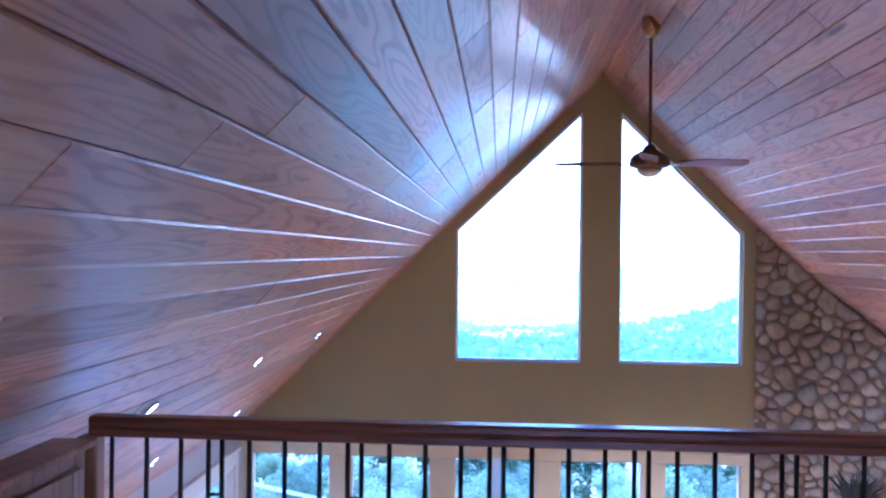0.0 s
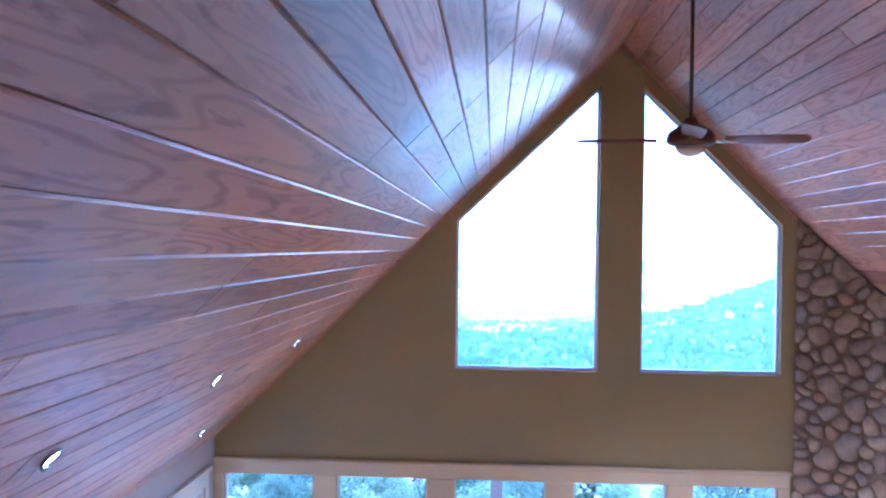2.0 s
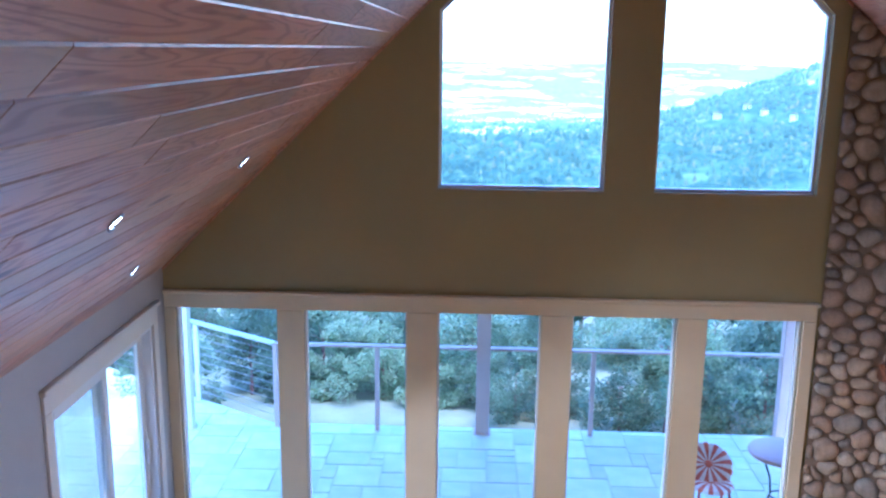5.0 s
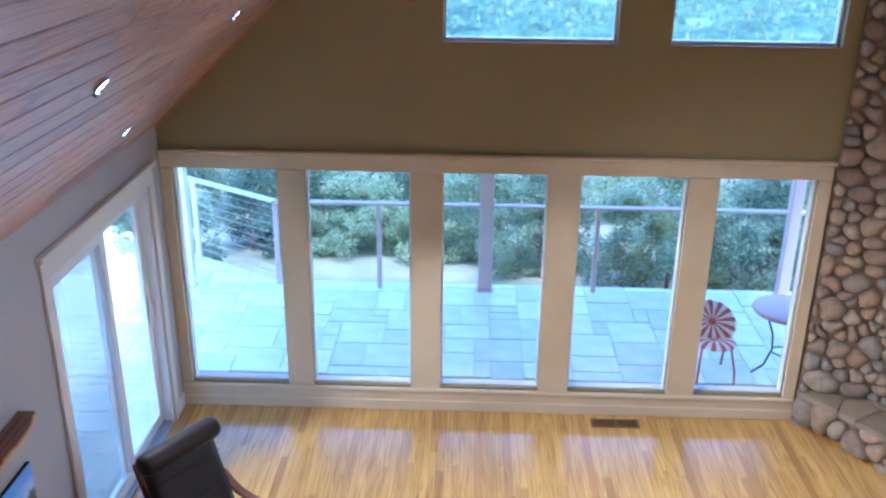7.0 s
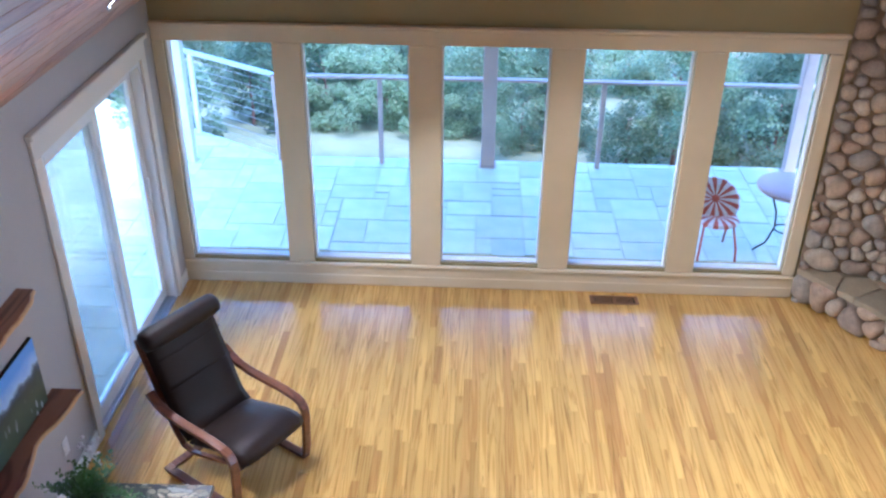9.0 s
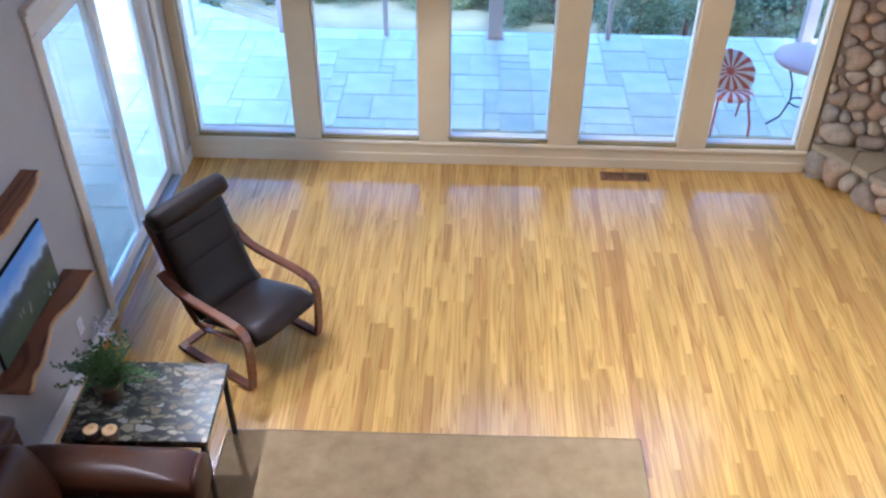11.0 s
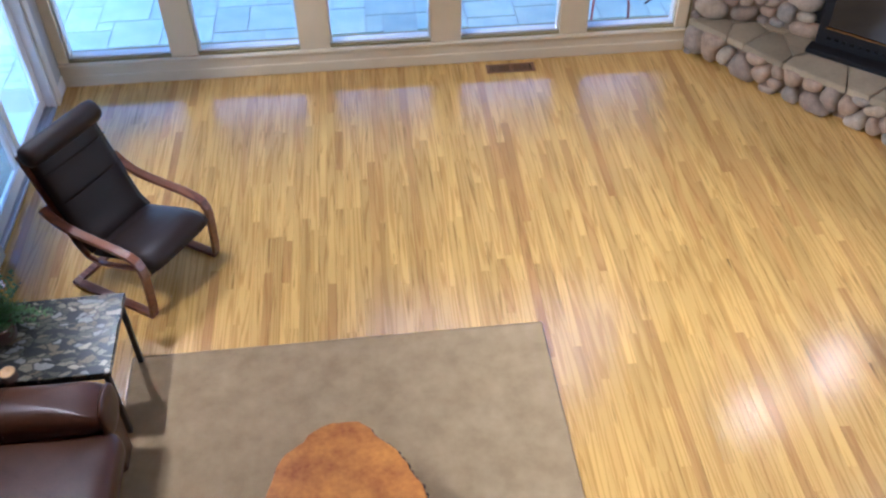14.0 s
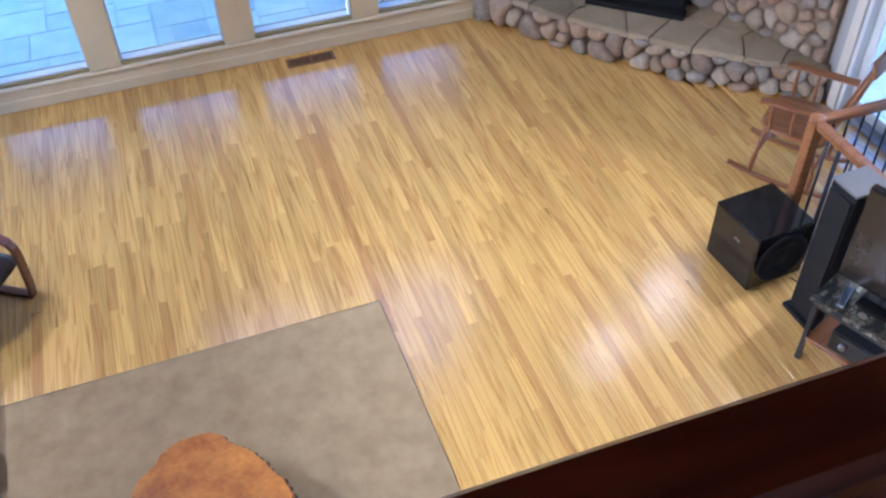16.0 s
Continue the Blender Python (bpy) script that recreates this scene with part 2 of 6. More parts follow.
ROCKER_WOOD = timber("rocker_wood", (0.20, 0.074, 0.02), (0.29, 0.118, 0.034), 0.36, "X", "object", 6.0, 12.0, 1.2, 0.12, 0.2)
SLAB_WOOD = timber("slab_wood", (0.10, 0.035, 0.015), (0.27, 0.11, 0.05), 0.35, "Y", "object", 7.0, 7.0, 1.0, 0.1, 0.15)
OLIVE_PAINT = varied("olive_paint", (0.30, 0.238, 0.092), (0.335, 0.268, 0.108), 2.0, 0.62, 240.0, 0.14)
GREY_PAINT = varied("grey_paint", (0.40, 0.38, 0.36), (0.46, 0.44, 0.41), 2.0, 0.62, 240.0, 0.14)
CREAM_PAINT = varied("cream_paint", (0.64, 0.525, 0.315), (0.70, 0.585, 0.37), 3.0, 0.38, 200.0, 0.03)
DOOR_CASING = varied("door_casing_paint", (0.68, 0.61, 0.50), (0.73, 0.67, 0.56), 3.0, 0.4, 200.0, 0.03)
WHITE_FRAME = varied("white_frame", (0.72, 0.71, 0.68), (0.78, 0.77, 0.74), 3.0, 0.37, 200.0, 0.02)
MORTAR = varied("mortar", (0.19, 0.135, 0.085), (0.27, 0.195, 0.125), 14.0, 0.9, 150.0, 0.5)
PALETTE = [(0.34, 0.22, 0.14), (0.25, 0.21, 0.18), (0.40, 0.30, 0.20), (0.23, 0.21, 0.20), (0.31, 0.19, 0.12), (0.43, 0.35, 0.26),
           (0.22, 0.15, 0.11), (0.36, 0.25, 0.17), (0.28, 0.26, 0.24), (0.38, 0.24, 0.15), (0.46, 0.38, 0.29), (0.29, 0.21, 0.15)]
PALETTE = [(r * 0.62 + 0.16, g * 0.62 + 0.122, b * 0.56 + 0.078) for r, g, b in PALETTE]
COBBLE = cobble_material("cobble", PALETTE)
COBBLE_REST = cobble_material("cobble_rest", PALETTE, "island")
FLAGSTONE = varied("flagstone", (0.25, 0.195, 0.11), (0.39, 0.31, 0.185), 3.5, 0.7, 45.0, 0.4, rand=0.25)
SLATE = varied("slate", (0.53, 0.59, 0.43), (0.75, 0.77, 0.56), 3.4, 0.38, 30.0, 0.35, rand=0.13)
GROUT = varied("grout", (0.55, 0.56, 0.43), (0.62, 0.62, 0.48), 8.0, 0.8, 90.0, 0.3)
IRON = varied("black_iron", (0.012, 0.012, 0.014), (0.022, 0.021, 0.022), 9.0, 0.42, 120.0, 0.1)
GLOSS_BLACK = varied("gloss_black", (0.008, 0.008, 0.009), (0.014, 0.013, 0.013), 3.0, 0.1, 80.0, 0.0)
MATT_BLACK = varied("matt_black", (0.008, 0.008, 0.009), (0.014, 0.014, 0.014), 6.0, 0.7, 150.0, 0.1, spec=0.25)
GREY_CLOTH = varied("grey_speaker_top", (0.12, 0.112, 0.098), (0.16, 0.148, 0.13), 6.0, 0.6, 150.0, 0.1)
STEEL = varied("brushed_steel", (0.42, 0.42, 0.43), (0.52, 0.52, 0.53), 6.0, 0.37, 150.0, 0.05, metal=1.0)
POST_PAINT = varied("deck_post_paint", (0.47, 0.365, 0.335), (0.55, 0.435, 0.395), 4.0, 0.5, 120.0, 0.1)
WHITE_POST = varied("white_post_paint", (0.62, 0.60, 0.58), (0.7, 0.68, 0.66), 4.0, 0.5, 120.0, 0.1)
BROWN_LEATHER = leather("sofa_leather", (0.042, 0.0145, 0.0055), (0.072, 0.026, 0.0095), 0.37)
DARK_LEATHER = leather("chair_leather", (0.014, 0.008, 0.006), (0.025, 0.015, 0.011), 0.48)
DARK_LEATHER.node_tree.nodes["Principled BSDF"].inputs["Specular IOR Level"].default_value = 0.25
CARPET = varied("rug_pile", (0.28, 0.193, 0.092), (0.43, 0.312, 0.162), 6.5, 0.95, 260.0, 0.6, detail=7.0, spec=0.1)
BURL = varied("burl_wood", (0.27, 0.075, 0.008), (0.60, 0.25, 0.03), 8.0, 0.55, 40.0, 0.2, detail=9.0, spec=0.3)
BARK = varied("bark", (0.05, 0.03, 0.02), (0.12, 0.08, 0.055), 9.0, 0.9, 40.0, 0.7)
PALE_WOOD = varied("pale_end_grain", (0.55, 0.33, 0.14), (0.68, 0.44, 0.2), 30.0, 0.5, 120.0, 0.05)
CERAMIC = varied("brown_pot", (0.07, 0.03, 0.02), (0.11, 0.05, 0.03), 6.0, 0.37, 70.0, 0.1)
LEAF = varied("pot_leaf", (0.03, 0.075, 0.02), (0.085, 0.16, 0.04), 20.0, 0.5, 90.0, 0.0)
DRY_LEAF = varied("dark_sprig", (0.02, 0.022, 0.012), (0.05, 0.045, 0.025), 12.0, 0.7, 70.0, 0.0)
RED_PAINT = varied("red_metal_paint", (0.40, 0.07, 0.045), (0.50, 0.11, 0.07), 6.0, 0.4, 120.0, 0.05)
WHITE_METAL = varied("white_metal_paint", (0.7, 0.66, 0.66), (0.78, 0.74, 0.74), 6.0, 0.4, 120.0, 0.05)
PINK_STONE = varied("pink_table_top", (0.42, 0.30, 0.30), (0.52, 0.39, 0.38), 12.0, 0.37, 120.0, 0.05)
BLADE_WOOD = timber("fan_blade_wood", (0.12, 0.045, 0.02), (0.24, 0.10, 0.05), 0.35, "X", "object", 5.0, 12.0, 1.0, 0.1, 0.2)
BRONZE = varied("bronze", (0.10, 0.055, 0.03), (0.16, 0.09, 0.05), 8.0, 0.37, 120.0, 0.03, metal=0.8)
BRASS = varied("brass", (0.45, 0.28, 0.10), (0.55, 0.36, 0.14), 8.0, 0.16, 120.0, 0.03, metal=1.0)
VENT_BROWN = varied("vent_brown", (0.16, 0.075, 0.03), (0.22, 0.11, 0.05), 8.0, 0.4, 90.0, 0.05)
GRANITE = granite_material("granite")
PANE = glass_material("window_glass")
SCREEN_MESH = mesh_screen("insect_screen_mesh", 0.45)
LAMP_LENS = glow("lamp_lens", (1.0, 0.92, 0.78), 4.0)
FROSTED = varied("fan_light_glass", (0.6, 0.5, 0.38), (0.7, 0.6, 0.46), 8.0, 0.15, 60.0, 0.02)
GRASS = varied("dry_grass", (0.18, 0.19, 0.11), (0.33, 0.33, 0.21), 1.2, 0.95, 25.0, 0.6, detail=7.0)
TRUNK = varied("tree_trunk", (0.20, 0.10, 0.08), (0.40, 0.22, 0.18), 5.0, 0.9, 40.0, 0.5)
OUTLET = varied("outlet_white", (0.72, 0.71, 0.70), (0.78, 0.77, 0.76), 8.0, 0.4, 60.0, 0.0)
EXTERIOR = varied("exterior_siding", (0.30, 0.27, 0.22), (0.36, 0.33, 0.27), 3.0, 0.7, 80.0, 0.2)


def foliage(name, a, b):
    m, nt, bs = material(name, 0.6, 0, a, 0.3)
    rnd = nt.nodes.new("ShaderNodeNewGeometry").outputs["Random Per Island"]
    oi = nt.nodes.new("ShaderNodeObjectInfo").outputs["Random"]
    c = ramp(nt, rnd, [(0.0, a), (0.6, b), (1.0, tuple(min(v * 1.35, 0.5) for v in b))])
    t = ramp(nt, oi, [(0.0, (0.7, 0.72, 0.75)), (1.0, (1.25, 1.2, 1.1))])
    tone = blend(nt, 1.0, c, t, "MULTIPLY")
    link(nt, tone, bs.inputs["Base Color"])
    through_leaf = nt.nodes.new("ShaderNodeBsdfTranslucent")
    link(nt, tone, through_leaf.inputs["Color"])
    mixed = nt.nodes.new("ShaderNodeMixShader")
    mixed.inputs[0].default_value = 0.6
    link(nt, bs.outputs[0], mixed.inputs[1])
    link(nt, through_leaf.outputs[0], mixed.inputs[2])
    link(nt, mixed.outputs[0], nt.nodes["Material Output"].inputs["Surface"])
    return m


SHRUB_LEAF = foliage("shrub_leaf", (0.205, 0.285, 0.17), (0.315, 0.40, 0.26))
TREE_LEAF = foliage("tree_leaf", (0.06, 0.10, 0.055), (0.13, 0.19, 0.10))


# ---- mesh building ----
class Shape:
    """Gathers vertices and faces of one mesh."""

    def __init__(self, smooth=False):
        self.v, self.f, self.s = [], [], []
        self.smooth = smooth

    def add(self, verts, faces, smooth=None):
        o = len(self.v)
        self.v += [tuple(p) for p in verts]
        self.f += [tuple(i + o for i in f) for f in faces]
        self.s += [self.smooth if smooth is None else smooth] * len(faces)
        return self

    def box(self, x0, x1, y0, y1, z0, z1, c=0.0, m=None):
        """A box with chamfered edges of width c."""
        if c <= 0:
            vs = [Vector((x, y, z)) for x in (x0, x1) for y in (y0, y1) for z in (z0, z1)]
            fs = [(0, 1, 3, 2), (4, 6, 7, 5), (0, 4, 5, 1), (2, 3, 7, 6), (0, 2, 6, 4), (1, 5, 7, 3)]
        else:
            lo, hi, vs, idx = (x0, y0, z0), (x1, y1, z1), [], {}
            for a in (0, 1):
                for b in (0, 1):
                    for d in (0, 1):
                        for ax in range(3):
                            p = [(hi if k else lo)[i] for i, k in enumerate((a, b, d))]
                            for i, k in enumerate((a, b, d)):
                                if i != ax:
                                    p[i] += -c if k else c
                            idx[(a, b, d, ax)] = len(vs)
                            vs.append(Vector(p))
            fs = []
            for ax in range(3):
                o1, o2 = [i for i in range(3) if i != ax]
                for k in (0, 1):
                    q = []
                    for e1, e2 in ((0, 0), (1, 0), (1, 1), (0, 1)):
                        key = [0, 0, 0]
                        key[ax], key[o1], key[o2] = k, e1, e2
                        q.append(idx[(*key, ax)])
                    fs.append(tuple(q))
                for e1 in (0, 1):
                    for e2 in (0, 1):
                        key0, key1 = [0, 0, 0], [0, 0, 0]
                        key0[ax], key1[ax] = 0, 1
                        key0[o1] = key1[o1] = e1
                        key0[o2] = key1[o2] = e2
                        fs.append((idx[(*key0, o1)], idx[(*key1, o1)], idx[(*key1, o2)], idx[(*key0, o2)]))
            for a in (0, 1):
                for b in (0, 1):
                    for d in (0, 1):
                        fs.append(tuple(idx[(a, b, d, ax)] for ax in range(3)))
        if m is not None:
            vs = [m @ p for p in vs]
        return self.add(vs, fs, False)

    def tube(self, points, r, n=8, closed=False, flat=1.0):
        """A round (or flattened) bar along a line of points; r is a number or one a point."""
        pts = [Vector(p) for p in points]
        rs = r if isinstance(r, (list, tuple)) else [r] * len(pts)
        vs, fs = [], []
        side = None
        for i, p in enumerate(pts):
            a = pts[i - 1] if (i or closed) else p
            b = pts[(i + 1) % len(pts)] if (i + 1 < len(pts) or closed) else p
            d = (b - a).normalized()
            if side is None:
                side = d.orthogonal().normalized()
            side = (side - d * side.dot(d)).normalized()
            up = d.cross(side)
            vs += [p + (side * math.cos(2 * math.pi * k / n) + up * math.sin(2 * math.pi * k / n) * flat) * rs[i] for k in range(n)]
        rows = len(pts) if closed else len(pts) - 1
        for i in range(rows):
            j = (i + 1) % len(pts)
            fs += [(i * n + k, i * n + (k + 1) % n, j * n + (k + 1) % n, j * n + k) for k in range(n)]
        if not closed:
            fs += [tuple(range(n))[::-1], tuple((len(pts) - 1) * n + k for k in range(n))]
        return self.add(vs, fs, True)

    def strap(self, points, side, w, t):
        """A flat bar of width w (along side) and thickness t along a line of points."""
        pts, side = [Vector(p) for p in points], Vector(side).normalized()
        vs, fs = [], []
        for i, p in enumerate(pts):
            d = (pts[min(i + 1, len(pts) - 1)] - pts[max(i - 1, 0)]).normalized()
            up = d.cross(side).normalized()
            c = min(w, t) * 0.2
            for a, b in ((-w / 2 + c, -t / 2), (w / 2 - c, -t / 2), (w / 2, -t / 2 + c), (w / 2, t / 2 - c), (w / 2 - c, t / 2), (-w / 2 + c, t / 2), (-w / 2, t / 2 - c), (-w / 2, -t / 2 + c)):
                vs.append(p + side * a + up * b)
        for i in range(len(pts) - 1):
            fs += [(i * 8 + k, i * 8 + (k + 1) % 8, i * 8 + 8 + (k + 1) % 8, i * 8 + 8 + k) for k in range(8)]
        fs += [tuple(range(8))[::-1], tuple(len(vs) - 8 + k for k in range(8))]
        return self.add(vs, fs, False)

    def lathe(self, rows, n=24, m=None, smooth=True):
        """Rings of (radius, z) turned about z."""
        vs, fs = [], []
        for r, z in rows:
            vs += [Vector((r * math.cos(2 * math.pi * k / n), r * math.sin(2 * math.pi * k / n), z)) for k in range(n)]
        for i in range(len(rows) - 1):
            fs += [(i * n + k, i * n + (k + 1) % n, i * n + n + (k + 1) % n, i * n + n + k) for k in range(n)]
        fs += [tuple(range(n))[::-1], tuple(len(vs) - n + k for k in range(n))]
        if m is not None:
            vs = [m @ p for p in vs]
        return self.add(vs, fs, smooth)

    def pillow(self, size, m=None, ex=0.35, ez=0.45, nu=28, nv=14, wob=0.0, seed=0):
        """A stuffed cushion: a superellipsoid of that size about the origin."""
        def sg(v, e):
            return math.copysign(abs(v) ** e, v)
        vs, fs = [], []
        for j in range(nv + 1):
            ph = -math.pi / 2 + math.pi * j / nv
            for i in range(nu):
                th = 2 * math.pi * i / nu
                p = Vector((sg(math.cos(ph), ez) * sg(math.cos(th), ex) * size[0] / 2, sg(math.cos(ph), ez) * sg(math.sin(th), ex) * size[1] / 2, sg(math.sin(ph), ez) * size[2] / 2))
                if wob:
                    p += Vector(noise.noise_vector(p * 6 + Vector((seed, 0, 0)))) * wob
                vs.append(m @ p if m is not None else p)
        for j in range(nv):
            fs += [(j * nu + i, j * nu + (i + 1) % nu, j * nu + nu + (i + 1) % nu, j * nu + nu + i) for i in range(nu)]
        return self.add(vs, fs, True)

    def prism(self, outline, a, b, axis="y"):
        """A flat outline of (u, v) given depth from a to b along an axis."""
        def at(u, v, w):
            return {"y": (u, w, v), "z": (u, v, w), "x": (w, u, v)}[axis]
        n = len(outline)
        vs = [at(u, v, a) for u, v in outline] + [at(u, v, b) for u, v in outline]
        fs = [tuple(range(n)), tuple(range(2 * n - 1, n - 1, -1))] + [(i, n + i, n + (i + 1) % n, (i + 1) % n) for i in range(n)]
        return self.add(vs, fs, False)

    def mesh(self, name, mat):
        me = bpy.data.meshes.new(name)
        me.from_pydata(self.v, [], self.f)
        me.polygons.foreach_set("use_smooth", self.s)
        bm = bmesh.new()
        bm.from_mesh(me)
        bmesh.ops.recalc_face_normals(bm, faces=bm.faces)
        bm.to_mesh(me)
        bm.free()
        me.materials.append(mat)
        return me


def part(name, shape, mat, parent=None, label=""):
    ob = new(name, shape.mesh(name, mat))
    if parent is not None:
        ob.parent = parent
    if label:
        ob["label"] = label
    return ob


def thing(name, m, label, category, group=""):
    ob = new(name)
    ob.matrix_world = m
    return tagged(ob, label, category, group)


def structure(name, shape, mat, label, category):
    return tagged(part(name, shape, mat), label, category, "", "structure")


# ---- shell of the house ----
T = 0.16
WIN_X = [-2.325, -1.30, -0.245, 0.81, 1.85]
WIN_W, WIN_Z0, WIN_Z1 = 0.818, 0.215, 2.12
WIN_R = [x + WIN_W for x in WIN_X[:4]] + [2.59]
UPPER = [[(-0.25, 3.065), (1.006, 3.065), (1.006, 5.59), (-0.25, 4.385)], [(1.382, 3.065), (2.592, 3.065), (2.592, 4.38), (1.382, 5.58)]]
Y0, Y1 = GABLE_Y, GABLE_Y + T

wall = Shape()
edges = [LEFT_X - T] + [e for x, r in zip(WIN_X, WIN_R) for e in (x, r)] + [RIGHT_X + T]
wall.box(edges[0], edges[-1], Y0, Y1, -0.3, WIN_Z0)
for i in range(0, len(edges), 2):
    wall.box(edges[i], edges[i + 1], Y0, Y1, WIN_Z0, WIN_Z1)
wall.box(edges[0], edges[-1], Y0, Y1, WIN_Z1, 2.3)
up = 0.03
XL, XR = RIDGE_X - (RIDGE_Z + up - 3.065) / SLOPE, RIDGE_X + (RIDGE_Z + up - 3.065) / SLOPE
zl, zr = roof_z(LEFT_X - T) + 0.02, roof_z(RIGHT_X + T) + 0.02
wall.prism([(edges[0], 2.3), (edges[-1], 2.3), (edges[-1], max(zr, 2.31)), (XR, 3.065), (XL, 3.065), (edges[0], max(zl, 2.31))], Y0, Y1)
L0, L1, R0, R1 = UPPER[0][0][0], UPPER[0][1][0], UPPER[1][0][0], UPPER[1][1][0]
wall.prism([(XL, 3.065), (L0, 3.065), (L0, roof_z(L0) + up)], Y0, Y1)
wall.prism([(R1, 3.065), (XR, 3.065), (R1, roof_z(R1) + up)], Y0, Y1)
wall.prism([(L1, 3.065), (R0, 3.065), (R0, roof_z(R0) + up), (RIDGE_X, RIDGE_Z + up), (L1, roof_z(L1) + up)], Y0, Y1)
wall.prism([UPPER[0][3], UPPER[0][2], (L1, roof_z(L1) + up), (L0, roof_z(L0) + up)], Y0, Y1)
wall.prism([UPPER[1][3], UPPER[1][2], (R1, roof_z(R1) + up), (R0, roof_z(R0) + up)], Y0, Y1)
structure("wall_north", wall, OLIVE_PAINT, "olive green painted gable wall with tall windows", "wall")

DOOR_Y0, DOOR_Y1, DOOR_Z = 8.60, 10.30, 2.03
wall = Shape()
wall.box(LEFT_X - T, LEFT_X, BACK_Y, DOOR_Y0, -0.3, roof_z(LEFT_X) + 0.09)
wall.box(LEFT_X - T, LEFT_X, DOOR_Y0, DOOR_Y1, DOOR_Z, roof_z(LEFT_X) + 0.09)
wall.box(LEFT_X - T, LEFT_X, DOOR_Y0, DOOR_Y1, -0.3, -0.02)
wall.box(LEFT_X - T, LEFT_X, DOOR_Y1, Y0 - 0.001, -0.3, roof_z(LEFT_X) + 0.09)
structure("wall_west", wall, GREY_PAINT, "grey painted side wall with sliding glass door", "wall")

RD0, RD1 = 6.35, 8.32
wall = Shape()
wall.box(RIGHT_X, RIGHT_X + T, BACK_Y, RD0, -0.3, roof_z(RIGHT_X) + 0.09)
wall.box(RIGHT_X, RIGHT_X + T, RD0, RD1, DOOR_Z, roof_z(RIGHT_X) + 0.09)
wall.box(RIGHT_X, RIGHT_X + T, RD0, RD1, -0.3, -0.02)
wall.box(RIGHT_X, RIGHT_X + T, RD1, Y0 - 0.001, -0.3, roof_z(RIGHT_X) + 0.09)
structure("wall_east", wall, GREY_PAINT, "grey painted side wall beside the stone fireplace", "wall")

# unseen opening in the back wall, added so daylight brightens the loft ceiling
BX0, BX1, BZ0, BZ1 = 0.1, 2.28, 3.55, 4.85
wall = Shape()
wall.prism([(LEFT_X - T, -0.3), (RIGHT_X + T, -0.3), (RIGHT_X + T, roof_z(RIGHT_X + T)), (RIGHT_X + T, 2.3), (LEFT_X - T, 2.3)], BACK_Y - T, BACK_Y)
wall.prism([(LEFT_X - T, 2.3), (RIGHT_X + T, 2.3), (XR, BZ0), (XL, BZ0)], BACK_Y - T, BACK_Y)
wall.prism([(XL, BZ0), (BX0, BZ0), (BX0, BZ1)], BACK_Y - T, BACK_Y)
wall.prism([(BX1, BZ0), (XR, BZ0), (BX1, BZ1)], BACK_Y - T, BACK_Y)
wall.prism([(BX0, BZ1), (BX1, BZ1), (RIDGE_X, RIDGE_Z + up + 0.06)], BACK_Y - T, BACK_Y)
structure("wall_south", wall, GREY_PAINT, "grey painted back wall of the loft", "wall")


def ceiling_boards(side, name):
    """Tongue-and-groove boards with eased edges, laid along the ridge in random lengths."""
    rng = random.Random(7 if side < 0 else 11)
    step, sh = 0.1028, Shape()
    t = Vector((side, 0, -SLOPE)).normalized()
    nrm = Vector((-side * SLOPE, 0, -1)).normalized()
    start = (RIDGE_X - 0.044) % step if side < 0 else 0.03
    u = start - step
    reach = (RIDGE_X - LEFT_X if side < 0 else RIGHT_X - RIDGE_X) + 0.1
    c, d = 0.0045, 0.0055
    while u < reach:
        a, b = max(u, 0.0), min(u + step, reach)
        y = BACK_Y - rng.random() * 2.2
        while y < GABLE_Y:
            ln = rng.choice([1.1, 1.7, 2.3, 2.9, 3.6]) * rng.uniform(0.85, 1.1)
            y0, y1 = max(y, BACK_Y), min(y + ln, GABLE_Y + 0.02)
            y += ln
            if y1 - y0 < 0.05:
                continue
            lift = rng.uniform(-0.0012, 0.0012)
            base = Vector((RIDGE_X, 0, RIDGE_Z))
            k = math.hypot(1, SLOPE)

            def P(uu, yy, h):
                return base + t * uu * k + Vector((0, yy, RISE * (GABLE_Y - yy))) + nrm * (h + lift)
            e = 0.0006
            outer = [P(a + e, y0 + e, -0.012), P(b - e, y0 + e, -0.012), P(b - e, y1 - e, -0.012), P(a + e, y1 - e, -0.012)]
            mid = [P(a + e, y0 + e, -d), P(b - e, y0 + e, -d), P(b - e, y1 - e, -d), P(a + e, y1 - e, -d)]
            top = [P(a + c, y0 + 0.0025, 0), P(b - c, y0 + 0.0025, 0), P(b - c, y1 - 0.0025, 0), P(a + c, y1 - 0.0025, 0)]
            fs = [(8, 9, 10, 11)]
            for r in (0, 4):
                fs += [(r + i, r + (i + 1) % 4, r + 4 + (i + 1) % 4, r + 4 + i) for i in range(4)]
            fs.append((0, 1, 2, 3))
            sh.add(outer + mid + top, fs, False)
        u += step
    structure(name, sh, CEILING_WOOD, "varnished fir board ceiling sloping up to the ridge", "ceiling")
    back = Shape()
    x1 = LEFT_X - 0.7 if side < 0 else RIGHT_X + 0.7
    xa, xb = (x1, RIDGE_X) if side < 0 else (RIDGE_X, x1)
    za, zb = roof_z(xa) + 0.017, roof_z(xb) + 0.017
    back.prism([(xa, za), (xb, zb), (xb, zb + 0.25), (xa, za + 0.25)], BACK_Y - 0.5, GABLE_Y + 0.25)
    back.v = [(p[0], p[1], p[2] + RISE * (GABLE_Y - p[1])) for p in back.v]
    return back


